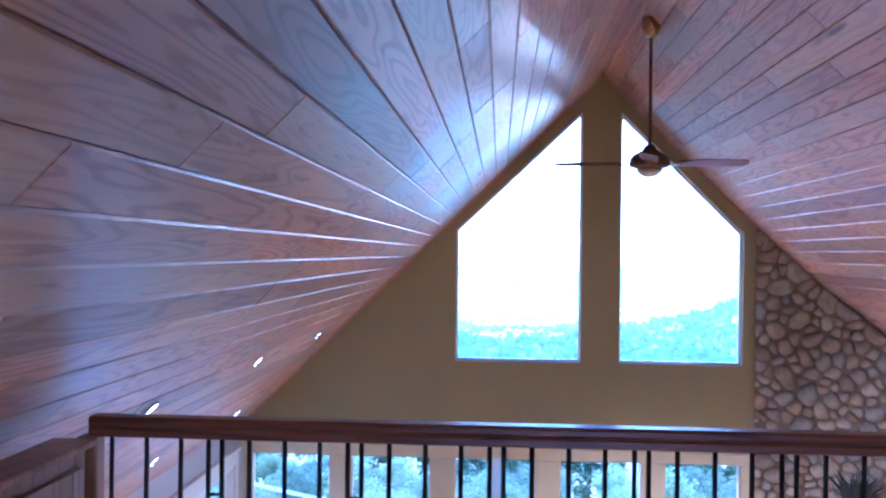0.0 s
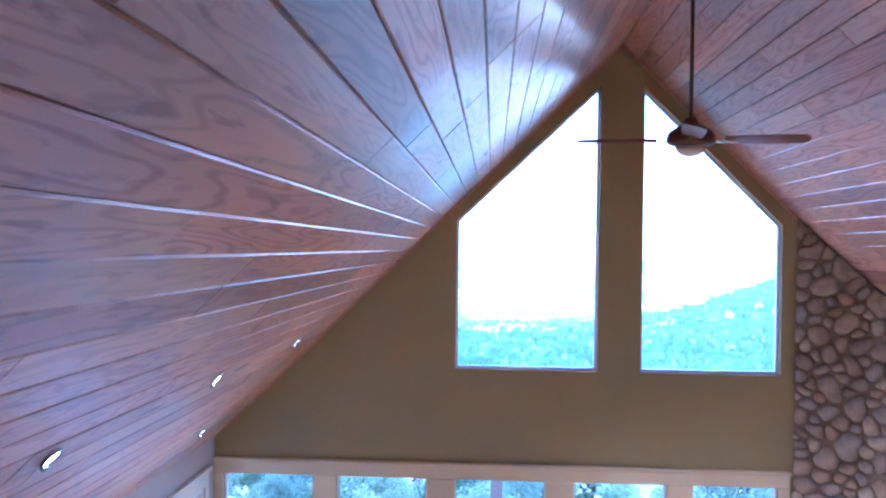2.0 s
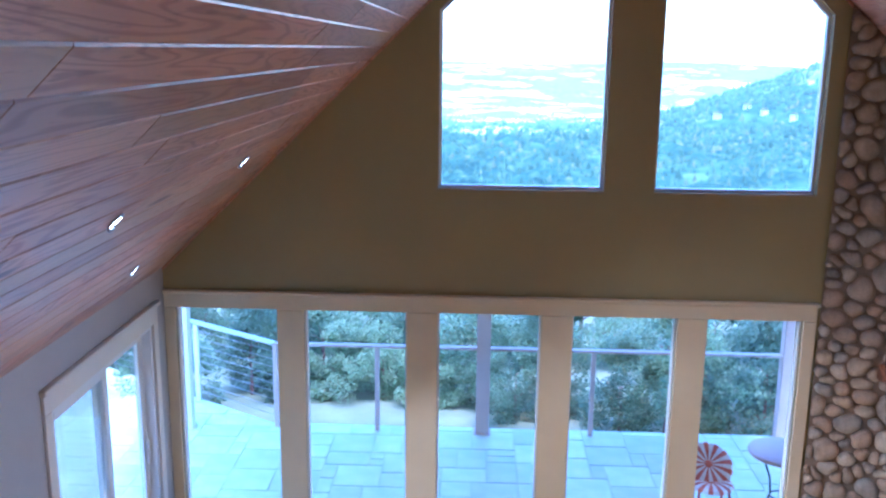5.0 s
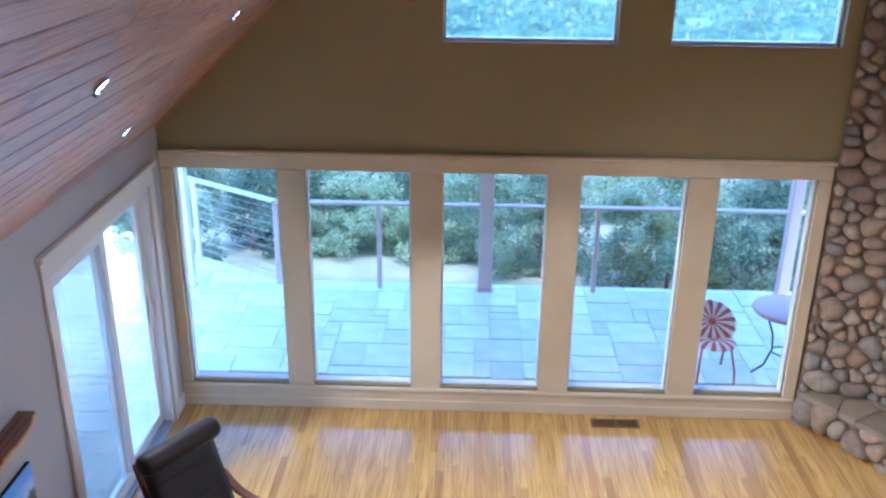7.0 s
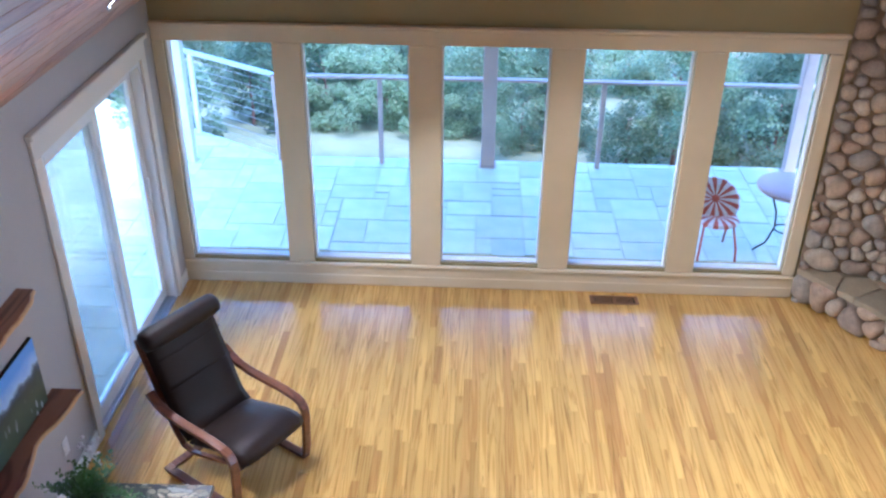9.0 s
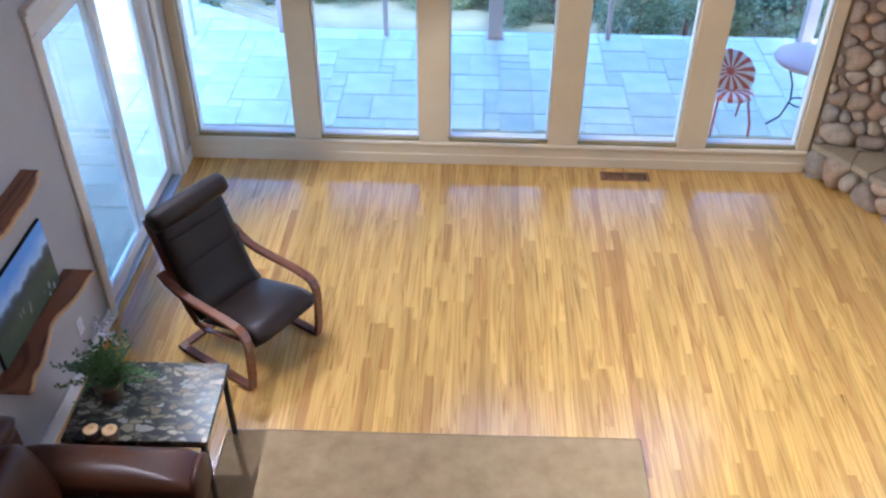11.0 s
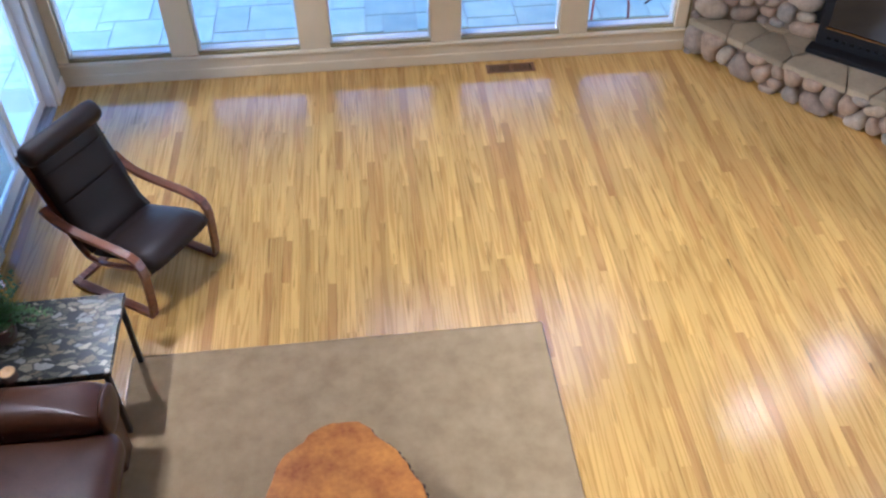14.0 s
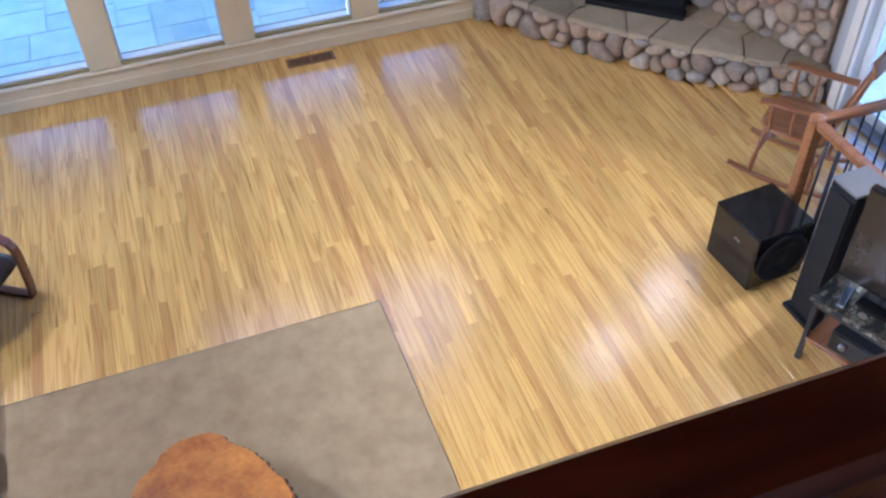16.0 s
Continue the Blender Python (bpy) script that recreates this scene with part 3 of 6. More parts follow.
for side, nm in ((-1, "ceiling_west"), (1, "ceiling_east")):
    structure("roof_west" if side < 0 else "roof_east", ceiling_boards(side, nm), EXTERIOR, "roof slab above the board ceiling", "roof")

# loft floor, and subfloor of the great room with the stairwell left open
SW_X0, SW_Y0, SW_Y1 = 3.62, 3.4, 7.22
sh = Shape()
sh.box(LEFT_X, SW_X0, BACK_Y, GABLE_Y, -0.3, -0.02)
sh.box(SW_X0, RIGHT_X, SW_Y1, GABLE_Y, -0.3, -0.02)
sh.box(SW_X0, RIGHT_X, BACK_Y, SW_Y0, -0.3, -0.02)
structure("floor", sh, FLOOR_WOOD_REST, "honey oak strip floor of the great room", "floor")
sh = Shape()
sh.box(LEFT_X, RIGHT_X, BACK_Y, LOFT_EDGE, LOFT_Z - 0.3, LOFT_Z)
structure("loft_floor", sh, FLOOR_WOOD_REST, "wooden floor of the loft", "floor")
sh = Shape()
for i in range(9):
    y = SW_Y0 + 0.1 + i * 0.28
    sh.box(SW_X0 + 0.06, RIGHT_X, y, y + 0.30, -0.30 - 0.18 * (8 - i) - 0.18, -0.18 * (9 - i), 0.006)
structure("stairs", sh, FLOOR_WOOD_REST, "oak stairs leading down from the great room", "stairs")
sh = Shape()
sh.box(SW_X0 - 0.1, SW_X0, SW_Y0, SW_Y1, -2.4, -0.3).box(SW_X0, RIGHT_X, SW_Y1, SW_Y1 + 0.1, -2.4, -0.3).box(SW_X0 - 0.1, RIGHT_X + T, SW_Y0 - 0.1, SW_Y0, -2.4, -0.3)
sh.box(RIGHT_X, RIGHT_X + T, SW_Y0, SW_Y1 + 0.1, -2.4, -0.3).box(SW_X0 - 0.1, RIGHT_X + T, SW_Y0 - 0.1, SW_Y1 + 0.1, -2.5, -2.4)
structure("stairwell_wall", sh, GREY_PAINT, "plain walls of the stairwell", "wall")

# trim of the window band: mullion casings, head, apron and base
F = GABLE_Y - 0.022
TX0, TX1 = LEFT_X + 0.002, 2.685
sh = Shape()
sh.box(TX0, TX1, F, GABLE_Y, 2.085, 2.197, 0.004)
structure("head_trim", sh, CREAM_PAINT, "cream painted head casing above the windows", "trim")
sh = Shape()
sh.box(TX0, TX1 + 0.01, GABLE_Y - 0.05, GABLE_Y, 2.2, 2.232, 0.008)
structure("cap_trim", sh, CREAM_PAINT, "cream painted cap moulding above the windows", "trim")
for i in range(6):
    a = TX0 if i == 0 else WIN_R[i - 1] - 0.004
    b = TX1 if i == 5 else WIN_X[i] + 0.004
    sh = Shape()
    sh.box(a, b, F, GABLE_Y, 0.205, 2.082, 0.004)
    structure(f"mullion_trim_{i + 1}", sh, CREAM_PAINT, "cream painted casing between the windows", "trim")
sh = Shape()
sh.box(TX0, TX1, GABLE_Y - 0.045, GABLE_Y, 0.172, 0.202, 0.008)
structure("window_stool", sh, CREAM_PAINT, "cream painted ledge below the windows", "trim")
sh = Shape()
sh.box(TX0, TX1, GABLE_Y - 0.026, GABLE_Y, 0.0, 0.17, 0.004)
sh.box(TX0, TX1, GABLE_Y - 0.04, GABLE_Y - 0.0265, 0.0, 0.095, 0.006)
structure("baseboard_north", sh, CREAM_PAINT, "cream painted baseboard below the windows", "baseboard")

for i, (x, r) in enumerate(zip(WIN_X, WIN_R)):
    win = tagged(new(f"window_{i + 1}"), "tall fixed window overlooking the slate deck", "window", "", "structure")
    fr = Shape()
    y0, y1 = GABLE_Y + 0.03, GABLE_Y + 0.11
    w = 0.016
    fr.box(x, x + w, y0, y1, WIN_Z0, WIN_Z1, 0.004).box(r - w, r, y0, y1, WIN_Z0, WIN_Z1, 0.004)
    fr.box(x + w, r - w, y0, y1, WIN_Z0, WIN_Z0 + w, 0.004).box(x + w, r - w, y0, y1, WIN_Z1 - w, WIN_Z1, 0.004)
    part("window_frame", fr, WHITE_FRAME, win)
    gl = Shape()
    gl.box(x + w - 0.004, r - w + 0.004, y0 + 0.045, y0 + 0.051, WIN_Z0 + w - 0.004, WIN_Z1 - w + 0.004)
    part("pane", gl, PANE, win).visible_shadow = False
for i, o in enumerate(UPPER):
    win = tagged(new(f"window_{i + 6}"), "raked gable window looking over the wooded valley", "window", "", "structure")
    fr = Shape()
    n = len(o)
    inner = []
    for k in range(n):
        p, q, r = Vector(o[k - 1]), Vector(o[k]), Vector(o[(k + 1) % n])
        d1, d2 = (q - p).normalized(), (r - q).normalized()
        n1, n2 = Vector((-d1.y, d1.x)), Vector((-d2.y, d2.x))
        inner.append(q + (n1 + n2) * 0.022 / (1 + n1.dot(n2)))
    for k in range(n):
        p, q, p2, q2 = o[k], o[(k + 1) % n], inner[k], inner[(k + 1) % n]
        fr.prism([p, q, tuple(q2), tuple(p2)], GABLE_Y + 0.07, GABLE_Y + 0.13)
    part("window_frame", fr, WHITE_FRAME, win)
    gl = Shape()
    gl.prism([tuple(p) for p in inner], GABLE_Y + 0.098, GABLE_Y + 0.103)
    part("pane", gl, PANE, win).visible_shadow = False


def sliding_door(name, x, y0, y1, sgn, label):
    """A two-panel sliding glass door in a side wall; sgn is the way into the room."""
    d = tagged(new(name), label, "sliding door", "", "structure")

    def xs(a, b):
        return (min(x + sgn * a, x + sgn * b), max(x + sgn * a, x + sgn * b))
    fr = Shape()
    a, b = xs(-0.13, -0.002)
    fr.box(a, b, y0, y0 + 0.035, 0.0, DOOR_Z, 0.003).box(a, b, y1 - 0.035, y1, 0.0, DOOR_Z, 0.003).box(a, b, y0 + 0.035, y1 - 0.035, DOOR_Z - 0.035, DOOR_Z, 0.003)
    part("door_frame", fr, WHITE_FRAME, d)
    tr = Shape()
    tr.box(a, b, y0 + 0.035, y1 - 0.035, -0.02, 0.022, 0.004)
    for o in (-0.03, -0.065, -0.1):
        p, q = xs(o - 0.004, o + 0.004)
        tr.box(p, q, y0 + 0.035, y1 - 0.035, 0.0225, 0.034)
    part("track", tr, STEEL, d, "aluminium door track")
    mid = (y0 + y1) / 2
    for k, (p, q, o) in enumerate(((y0 + 0.036, mid + 0.045, -0.045), (mid - 0.045, y1 - 0.036, -0.09))):
        pan = Shape()
        e, f = xs(o - 0.017, o + 0.017)
        w = 0.075
        pan.box(e, f, p, p + w, 0.036, DOOR_Z - 0.036, 0.004).box(e, f, q - w, q, 0.036, DOOR_Z - 0.036, 0.004)
        pan.box(e, f, p + w, q - w, 0.036, 0.036 + w + 0.02, 0.004).box(e, f, p + w, q - w, DOOR_Z - 0.036 - w, DOOR_Z - 0.036, 0.004)
        panel = part("door_panel", pan, WHITE_FRAME, d)
        gl = Shape()
        e, f = xs(o - 0.003, o + 0.003)
        gl.box(e, f, p + w - 0.004, q - w + 0.004, 0.052 + w, DOOR_Z - 0.032 - w)
        part("pane", gl, PANE, panel).visible_shadow = False
        if k == 1:
            hd = Shape()
            e, f = xs(o + 0.019, o + 0.045)
            hd.box(e, f, q - 0.055, q - 0.03, 0.92, 1.12, 0.006)
            part("handle", hd, WHITE_FRAME, panel, "white pull handle")
    cas = Shape()
    e, f = xs(0.0, 0.02)
    cw = 0.085
    if sgn > 0:
        scr = Shape()
        e2, f2 = xs(-0.126, -0.124)
        scr.box(e2, f2, y0 + 0.04, mid + 0.04, 0.06, DOOR_Z - 0.05)
        part("insect_screen", scr, SCREEN_MESH, d, "fine grey insect screen")
    cas.box(e, f, y0 - cw, y0, 0.0, DOOR_Z, 0.004).box(e, f, y1, y1 + cw, 0.0, DOOR_Z, 0.004).box(e, f, y0 - cw, y1 + cw, DOOR_Z + 0.001, DOOR_Z + 0.125, 0.004)
    part("casing", cas, DOOR_CASING, d, "off-white painted casing")
    cap = Shape()
    e, f = xs(0.0, 0.045)
    cap.box(e, f, y0 - cw - 0.02, y1 + cw + 0.02, DOOR_Z + 0.127, DOOR_Z + 0.165, 0.007)
    part("cap_moulding", cap, DOOR_CASING, d)


sliding_door("door_1", LEFT_X, DOOR_Y0, DOOR_Y1, 1, "white sliding glass door opening onto the slate deck")
sliding_door("door_2", RIGHT_X, RD0, RD1, -1, "white sliding glass door beside the stone fireplace")
sh = Shape()
sh.box(LEFT_X, LEFT_X + 0.016, BACK_Y, DOOR_Y0 - 0.087, 0.0, 0.12, 0.004).box(LEFT_X, LEFT_X + 0.016, DOOR_Y1 + 0.087, GABLE_Y - 0.042, 0.0, 0.12, 0.004)
structure("baseboard_west", sh, WHITE_FRAME, "white painted baseboard", "baseboard")
# dark shadow board where the ceiling meets the gable
for nm, sd, x in (("rake_trim_west", -1, LEFT_X), ("rake_trim_east", 1, 2.72)):
    sh = Shape()
    xa, xb = sorted((x, RIDGE_X))
    sh.prism([(xa, roof_z(xa) - 0.028), (xb, roof_z(xb) - 0.028), (xb, roof_z(xb) - 0.004), (xa, roof_z(xa) - 0.004)], GABLE_Y - 0.018, GABLE_Y - 0.0005)
    structure(nm, sh, CEILING_WOOD, "fir moulding where the ceiling meets the gable", "trim")

# ---- loft: balustrade and built-in cabinets ----
RAIL_Y, RAIL_TOP = 4.156, 3.665
rail_x0, rail_x1 = -1.065, RIDGE_X + (RIDGE_Z - RAIL_TOP) / SLOPE
bal = thing("balustrade", pose(0, 0, 0), "dark stained wooden handrail on thin black iron balusters", "railing")
sh = Shape()
prof = [(-0.034, 0.004), (-0.030, 0.0), (0.030, 0.0), (0.034, 0.004), (0.034, 0.022), (0.029, 0.03), (0.034, 0.038), (0.034, 0.052), (0.026, 0.062), (-0.026, 0.062), (-0.034, 0.052), (-0.034, 0.038), (-0.029, 0.03), (-0.034, 0.022)]
sh.prism([(RAIL_Y + a, RAIL_TOP - 0.062 + b) for a, b in prof], rail_x0 + 0.01, rail_x1 - 0.01, "x")
part("handrail", sh, RAIL_WOOD, bal)
sh = Shape()
sh.box(rail_x0 + 0.3, rail_x1 - 0.3, RAIL_Y - 0.022, RAIL_Y + 0.022, LOFT_Z + 0.08, LOFT_Z + 0.115, 0.005)
part("bottom_rail", sh, RAIL_WOOD, bal)
sh = Shape()
sh.box(rail_x0 - 0.03, rail_x0 + 0.035, RAIL_Y - 0.03, RAIL_Y + 0.03, LOFT_Z, RAIL_TOP - 0.064, 0.004)
part("end_post", sh, CABINET_WOOD, bal, "pale wooden end post")
baluster = Shape()
baluster.tube([(0, 0, LOFT_Z + 0.10), (0, 0, RAIL_TOP - 0.058)], 0.0075, 8)
baluster_mesh = baluster.mesh("baluster", IRON)
link_bar = Shape()
link_bar.tube([(0, 0, 3.43), (0.04, 0, 3.43)], 0.006, 6)
link_mesh = link_bar.mesh("link_bar", IRON)
x = -0.995
while x < rail_x1 - 0.05:
    for dx in (0.0, 0.1095, 0.217, 0.303, 0.345):
        if x + dx < rail_x1 - 0.06:
            ob = new("baluster", baluster_mesh)
            ob.parent, ob.location = bal, (x + dx, RAIL_Y, 0)
    ob = new("link_bar", link_mesh)
    ob.parent, ob.location = bal, (x + 0.304, RAIL_Y, 0)
    x += 0.4292
cab_x = rail_x0 + 0.03
for n in range(4):
    y0 = 0.55 + n * 0.88
    cb = thing("loft_cabinet", pose(0, 0, 0), "low wooden built-in cabinet with a panelled door under the slope", "cabinet", "built-in loft cabinets")
    sh = Shape()
    y1 = y0 + 0.87
    sh.box(cab_x - 0.02, cab_x, y0, y0 + 0.06, LOFT_Z, 3.59, 0.003).box(cab_x - 0.02, cab_x, y1 - 0.06, y1, LOFT_Z, 3.59, 0.003)
    sh.box(cab_x - 0.02, cab_x, y0 + 0.06, y1 - 0.06, 3.53, 3.59, 0.003).box(cab_x - 0.02, cab_x, y0 + 0.06, y1 - 0.06, LOFT_Z, LOFT_Z + 0.08, 0.003)
    part("face_frame", sh, CABINET_WOOD, cb)
    sh = Shape()
    sh.box(cab_x + 0.001, cab_x + 0.02, y0 + 0.05, y0 + 0.12, LOFT_Z + 0.07, 3.54, 0.004).box(cab_x + 0.001, cab_x + 0.02, y1 - 0.12, y1 - 0.05, LOFT_Z + 0.07, 3.54, 0.004)
    sh.box(cab_x + 0.001, cab_x + 0.02, y0 + 0.12, y1 - 0.12, 3.47, 3.54, 0.004).box(cab_x + 0.001, cab_x + 0.02, y0 + 0.12, y1 - 0.12, LOFT_Z + 0.07, LOFT_Z + 0.14, 0.004)
    sh.box(cab_x - 0.004, cab_x + 0.008, y0 + 0.12, y1 - 0.12, LOFT_Z + 0.14, 3.47)
    part("door", sh, CABINET_WOOD, cb)
    sh = Shape()
    sh.box(cab_x - 0.1, cab_x + 0.035, y0, y1, 3.592, 3.612, 0.004)
    part("top_ledge", sh, CABINET_WOOD, cb)

# ---- ceiling spots and fan ----
for sx, sy, *_ in SPOTS:
    side = 1 if sx < RIDGE_X else -1
    ang = math.degrees(math.atan(SLOPE))
    sp = thing("ceiling_spot", pose(sx, sy, roof_z(sx, sy) - 0.0075, 0, 180 - side * ang, 0), "small lit chrome eyeball spotlight set in the board ceiling", "spotlight", "ceiling spotlights")
    sh = Shape()
    sh.lathe([(0.026, 0.001), (0.042, 0.001), (0.042, 0.006), (0.034, 0.0085), (0.03, 0.0045)], 28)
    part("trim_ring", sh, STEEL, sp)
    sh = Shape()
    sh.pillow((0.026, 0.03, 0.024), pose(side * 0.04, 0.0, 0.012), 0.8, 0.8, 10, 8)
    part("swivel", sh, STEEL, sp)
    sh = Shape()
    sh.lathe([(0.0295, 0.003), (0.0295, 0.0055), (0.018, 0.0065), (0.003, 0.007)], 24)
    part("lens", sh, LAMP_LENS, sp, "glowing warm lens")

FAN = (1.27, 8.15, 4.86)
fan = thing("ceiling_fan", pose(*FAN), "bronze ceiling fan with brown blades on a long rod", "ceiling fan")
top = roof_z(FAN[0]) - FAN[2]
sh = Shape()
sh.lathe([(0.012, 0.05), (0.012, top - 0.03)], 12)
part("rod", sh, BRONZE, fan)
sh = Shape()
sh.lathe([(0.018, top - 0.13), (0.05, top - 0.10), (0.068, top - 0.05), (0.07, top + 0.02)], 24)
part("canopy", sh, BRASS, fan, "brass ceiling canopy")
sh = Shape()
sh.lathe([(0.02, 0.11), (0.035, 0.10), (0.055, 0.065), (0.12, 0.03), (0.145, 0.0), (0.148, -0.045), (0.13, -0.06), (0.09, -0.068)][::-1], 32)
part("motor_housing", sh, BRONZE, fan)
sh = Shape()
sh.lathe([(0.02, -0.132), (0.055, -0.122), (0.085, -0.10), (0.098, -0.07)], 28)
part("light_bowl", sh, FROSTED, fan, "ribbed glass light bowl")
for k in range(4):
    a = -10 + 90 * k
    sh = Shape()
    r = pose(0, 0, -0.03, 0, 0, a) @ pose(0, 0, 0, -14, 0, 0)
    pts = [(0.20, -0.05), (0.30, -0.062), (0.55, -0.07), (0.66, -0.062), (0.69, -0.03), (0.69, 0.03), (0.66, 0.062), (0.55, 0.07), (0.30, 0.062), (0.20, 0.05)]
    vs = [r @ Vector((x, y, z)) for z in (-0.004, 0.004) for x, y in pts]
    n = len(pts)
    sh.add(vs, [tuple(range(n)), tuple(range(2 * n - 1, n - 1, -1))] + [(i, i + n, (i + 1) % n + n, (i + 1) % n) for i in range(n)])
    blade = part("blade", sh, BLADE_WOOD, fan)
    sh = Shape()
    r2 = pose(0, 0, -0.03, 0, 0, a)
    sh.strap([r2 @ Vector(p) for p in ((0.12, 0, -0.012), (0.18, 0, -0.014), (0.27, 0, -0.007))], r2.to_3x3() @ Vector((0, 1, 0)), 0.05, 0.005)
    part("blade_iron", sh, BRASS, blade)

# ---- fireplace of river stone ----


def packed_stones(u0, u1, v0, v1, count, seed, keep, gap=0.008, stretch=1.55):
    """Cells round scattered points, each point with its own long axis: the outlines of packed oval stones."""
    rng = np.random.default_rng(seed)
    pts, tries = [], 0
    d0 = math.sqrt((u1 - u0) * (v1 - v0) / count)
    while len(pts) < count and tries < 40000:
        tries += 1
        p = (rng.uniform(u0, u1), rng.uniform(v0, v1))
        if not keep(*p):
            continue
        w = rng.choice([0.5, 0.75, 1.0, 1.3], p=[0.3, 0.3, 0.25, 0.15])
        if all((p[0] - q[0]) ** 2 + (p[1] - q[1]) ** 2 > (0.42 * d0 * (w + q[2])) ** 2 for q in pts):
            pts.append((*p, w))
    arr = np.array(pts)
    n = len(arr)
    tilt = np.where(rng.random(n) < 0.2, math.pi / 2, 0.0) + rng.normal(0, 0.38, n)
    longer = np.sqrt(rng.uniform(1.0, stretch * 1.25, n))
    ct, st = np.cos(tilt), np.sin(tilt)
    angles = np.linspace(0, 2 * math.pi, 18, endpoint=False)
    steps = np.linspace(0.012, 0.2, 64)
    dirs = np.stack([np.cos(angles), np.sin(angles)], 1)

    def measure_from(j, pu, pv):
        du, dv = pu - arr[j, 0], pv - arr[j, 1]
        return np.hypot((du * ct[j] + dv * st[j]) / longer[j], (dv * ct[j] - du * st[j]) * longer[j]) / (0.45 + arr[j, 2])
    out = []
    for i in range(n):
        u, v, w = arr[i]
        near = np.argsort(np.hypot(arr[:, 0] - u, arr[:, 1] - v))[1:16]
        pu = u + dirs[:, :1] * steps[None]
        pv = v + dirs[:, 1:] * steps[None]
        mine = measure_from(i, pu, pv)
        free = (pu > u0) & (pu < u1) & (pv > v0) & (pv < v1)
        for j in near:
            free &= measure_from(j, pu, pv) > mine
        blocked = np.argmin(np.concatenate([free, np.zeros((len(angles), 1), bool)], 1), 1)
        rad = np.maximum(steps[np.maximum(blocked - 1, 0)] - gap, 0.012)
        for _ in range(2):
            rad = np.minimum(rad * 1.03, (np.roll(rad, 1) + 2 * rad + np.roll(rad, -1)) / 4)
        out.append((u, v, rad, w))
    return out, angles


def stone_shape(rad, angles, depth, place, rng):
    """A rounded cobble: rings that draw in towards a low dome."""
    sh = Shape(True)
    n = len(angles)
    vs = []
    off = rng.uniform(-0.15, 0.15), rng.uniform(-0.15, 0.15)
    for k, h in ((1.0, -0.35), (1.02, 0.2), (0.93, 0.62), (0.66, 0.9)):
        for a, r in zip(angles, rad):
            vs.append(place(r * k * math.cos(a) + off[0] * r * h * 0.2, r * k * math.sin(a) + off[1] * r * h * 0.2, depth * h))
    vs.append(place(0, 0, depth * 0.97))
    fs = []
    for ring in range(3):
        fs += [(ring * n + i, ring * n + (i + 1) % n, ring * n + n + (i + 1) % n, ring * n + n + i) for i in range(n)]
    fs += [(3 * n + i, 3 * n + (i + 1) % n, 4 * n) for i in range(n)]
    sh.add(vs, fs, True)
    return sh


FACE = [(2.705, 10.575), (3.25, 10.44), (4.36, 9.43), (4.67, 8.5)]
HEARTH = [(2.70, 10.57), (3.20, 9.85), (3.86, 9.10), (4.25, 8.76), (4.68, 8.44)]
HEARTH_Z = 0.30


def along(line):
    """Maps a length along a line of plan points to the place, the direction and the way out."""
    segs, total = [], 0.0
    for a, b in zip(line, line[1:]):
        ln = math.dist(a, b)
        d = ((b[0] - a[0]) / ln, (b[1] - a[1]) / ln)
        segs.append((total, ln, a, d))
        total += ln

    def at(u):
        for s, ln, a, d in segs:
            if u <= s + ln or s == segs[-1][0]:
                return (a[0] + d[0] * (u - s), a[1] + d[1] * (u - s)), d, (d[1], -d[0])
    return at, total


def outward(d):
    # the room lies towards the south-west of the line
    n = (d[1], -d[0])
    return n if n[0] * -0.7 + n[1] * -0.7 > 0 else (-n[0], -n[1])


fire = thing("fireplace", pose(0, 0, 0), "corner fireplace of rounded river stones with a raised flagstone hearth", "fireplace")
at_face, face_len = along(FACE)
seg1 = math.dist(FACE[0], FACE[1])
seg2 = math.dist(FACE[1], FACE[2])
OP0, OP1, OPZ = seg1 + 0.36, seg1 + seg2 - 0.14, 1.12
for a, b in zip(FACE, FACE[1:]):
    d = ((b[0] - a[0]), (b[1] - a[1]))
    ln = math.hypot(*d)
    n = outward((d[0] / ln, d[1] / ln))
    back = 0.14
    if b is FACE[2]:
        t0, t1 = 0.36 / ln, 1 - 0.14 / ln
        cuts = ((0, t0, 0.0), (t0, t1, OPZ), (t1, 1, 0.0))
    else:
        cuts = ((0, 1, 0.0),)
    for t0, t1, z0 in cuts:
        p, q = (a[0] + d[0] * t0, a[1] + d[1] * t0), (a[0] + d[0] * t1, a[1] + d[1] * t1)
        pz, qz = roof_z(p[0]) - 0.006, roof_z(q[0]) - 0.006
        vs = [(*p, z0), (*q, z0), (*q, qz), (*p, pz)]
        vs += [(x - n[0] * back, y - n[1] * back, z - (0.0 if i < 2 else 0.14)) for i, (x, y, z) in enumerate(vs)]
        core = Shape()
        core.add(vs, [(0, 1, 2, 3), (7, 6, 5, 4), (0, 4, 5, 1), (1, 5, 6, 2), (2, 6, 7, 3), (3, 7, 4, 0)], False)
        part("mortar_bed", core, MORTAR, fire)


def keep_face(u, v):
    (x, y), d, n = at_face(u)
    if v > roof_z(x) - 0.05:
        return False
    return not (OP0 - 0.02 < u < OP1 + 0.02 and v < OPZ + 0.03)


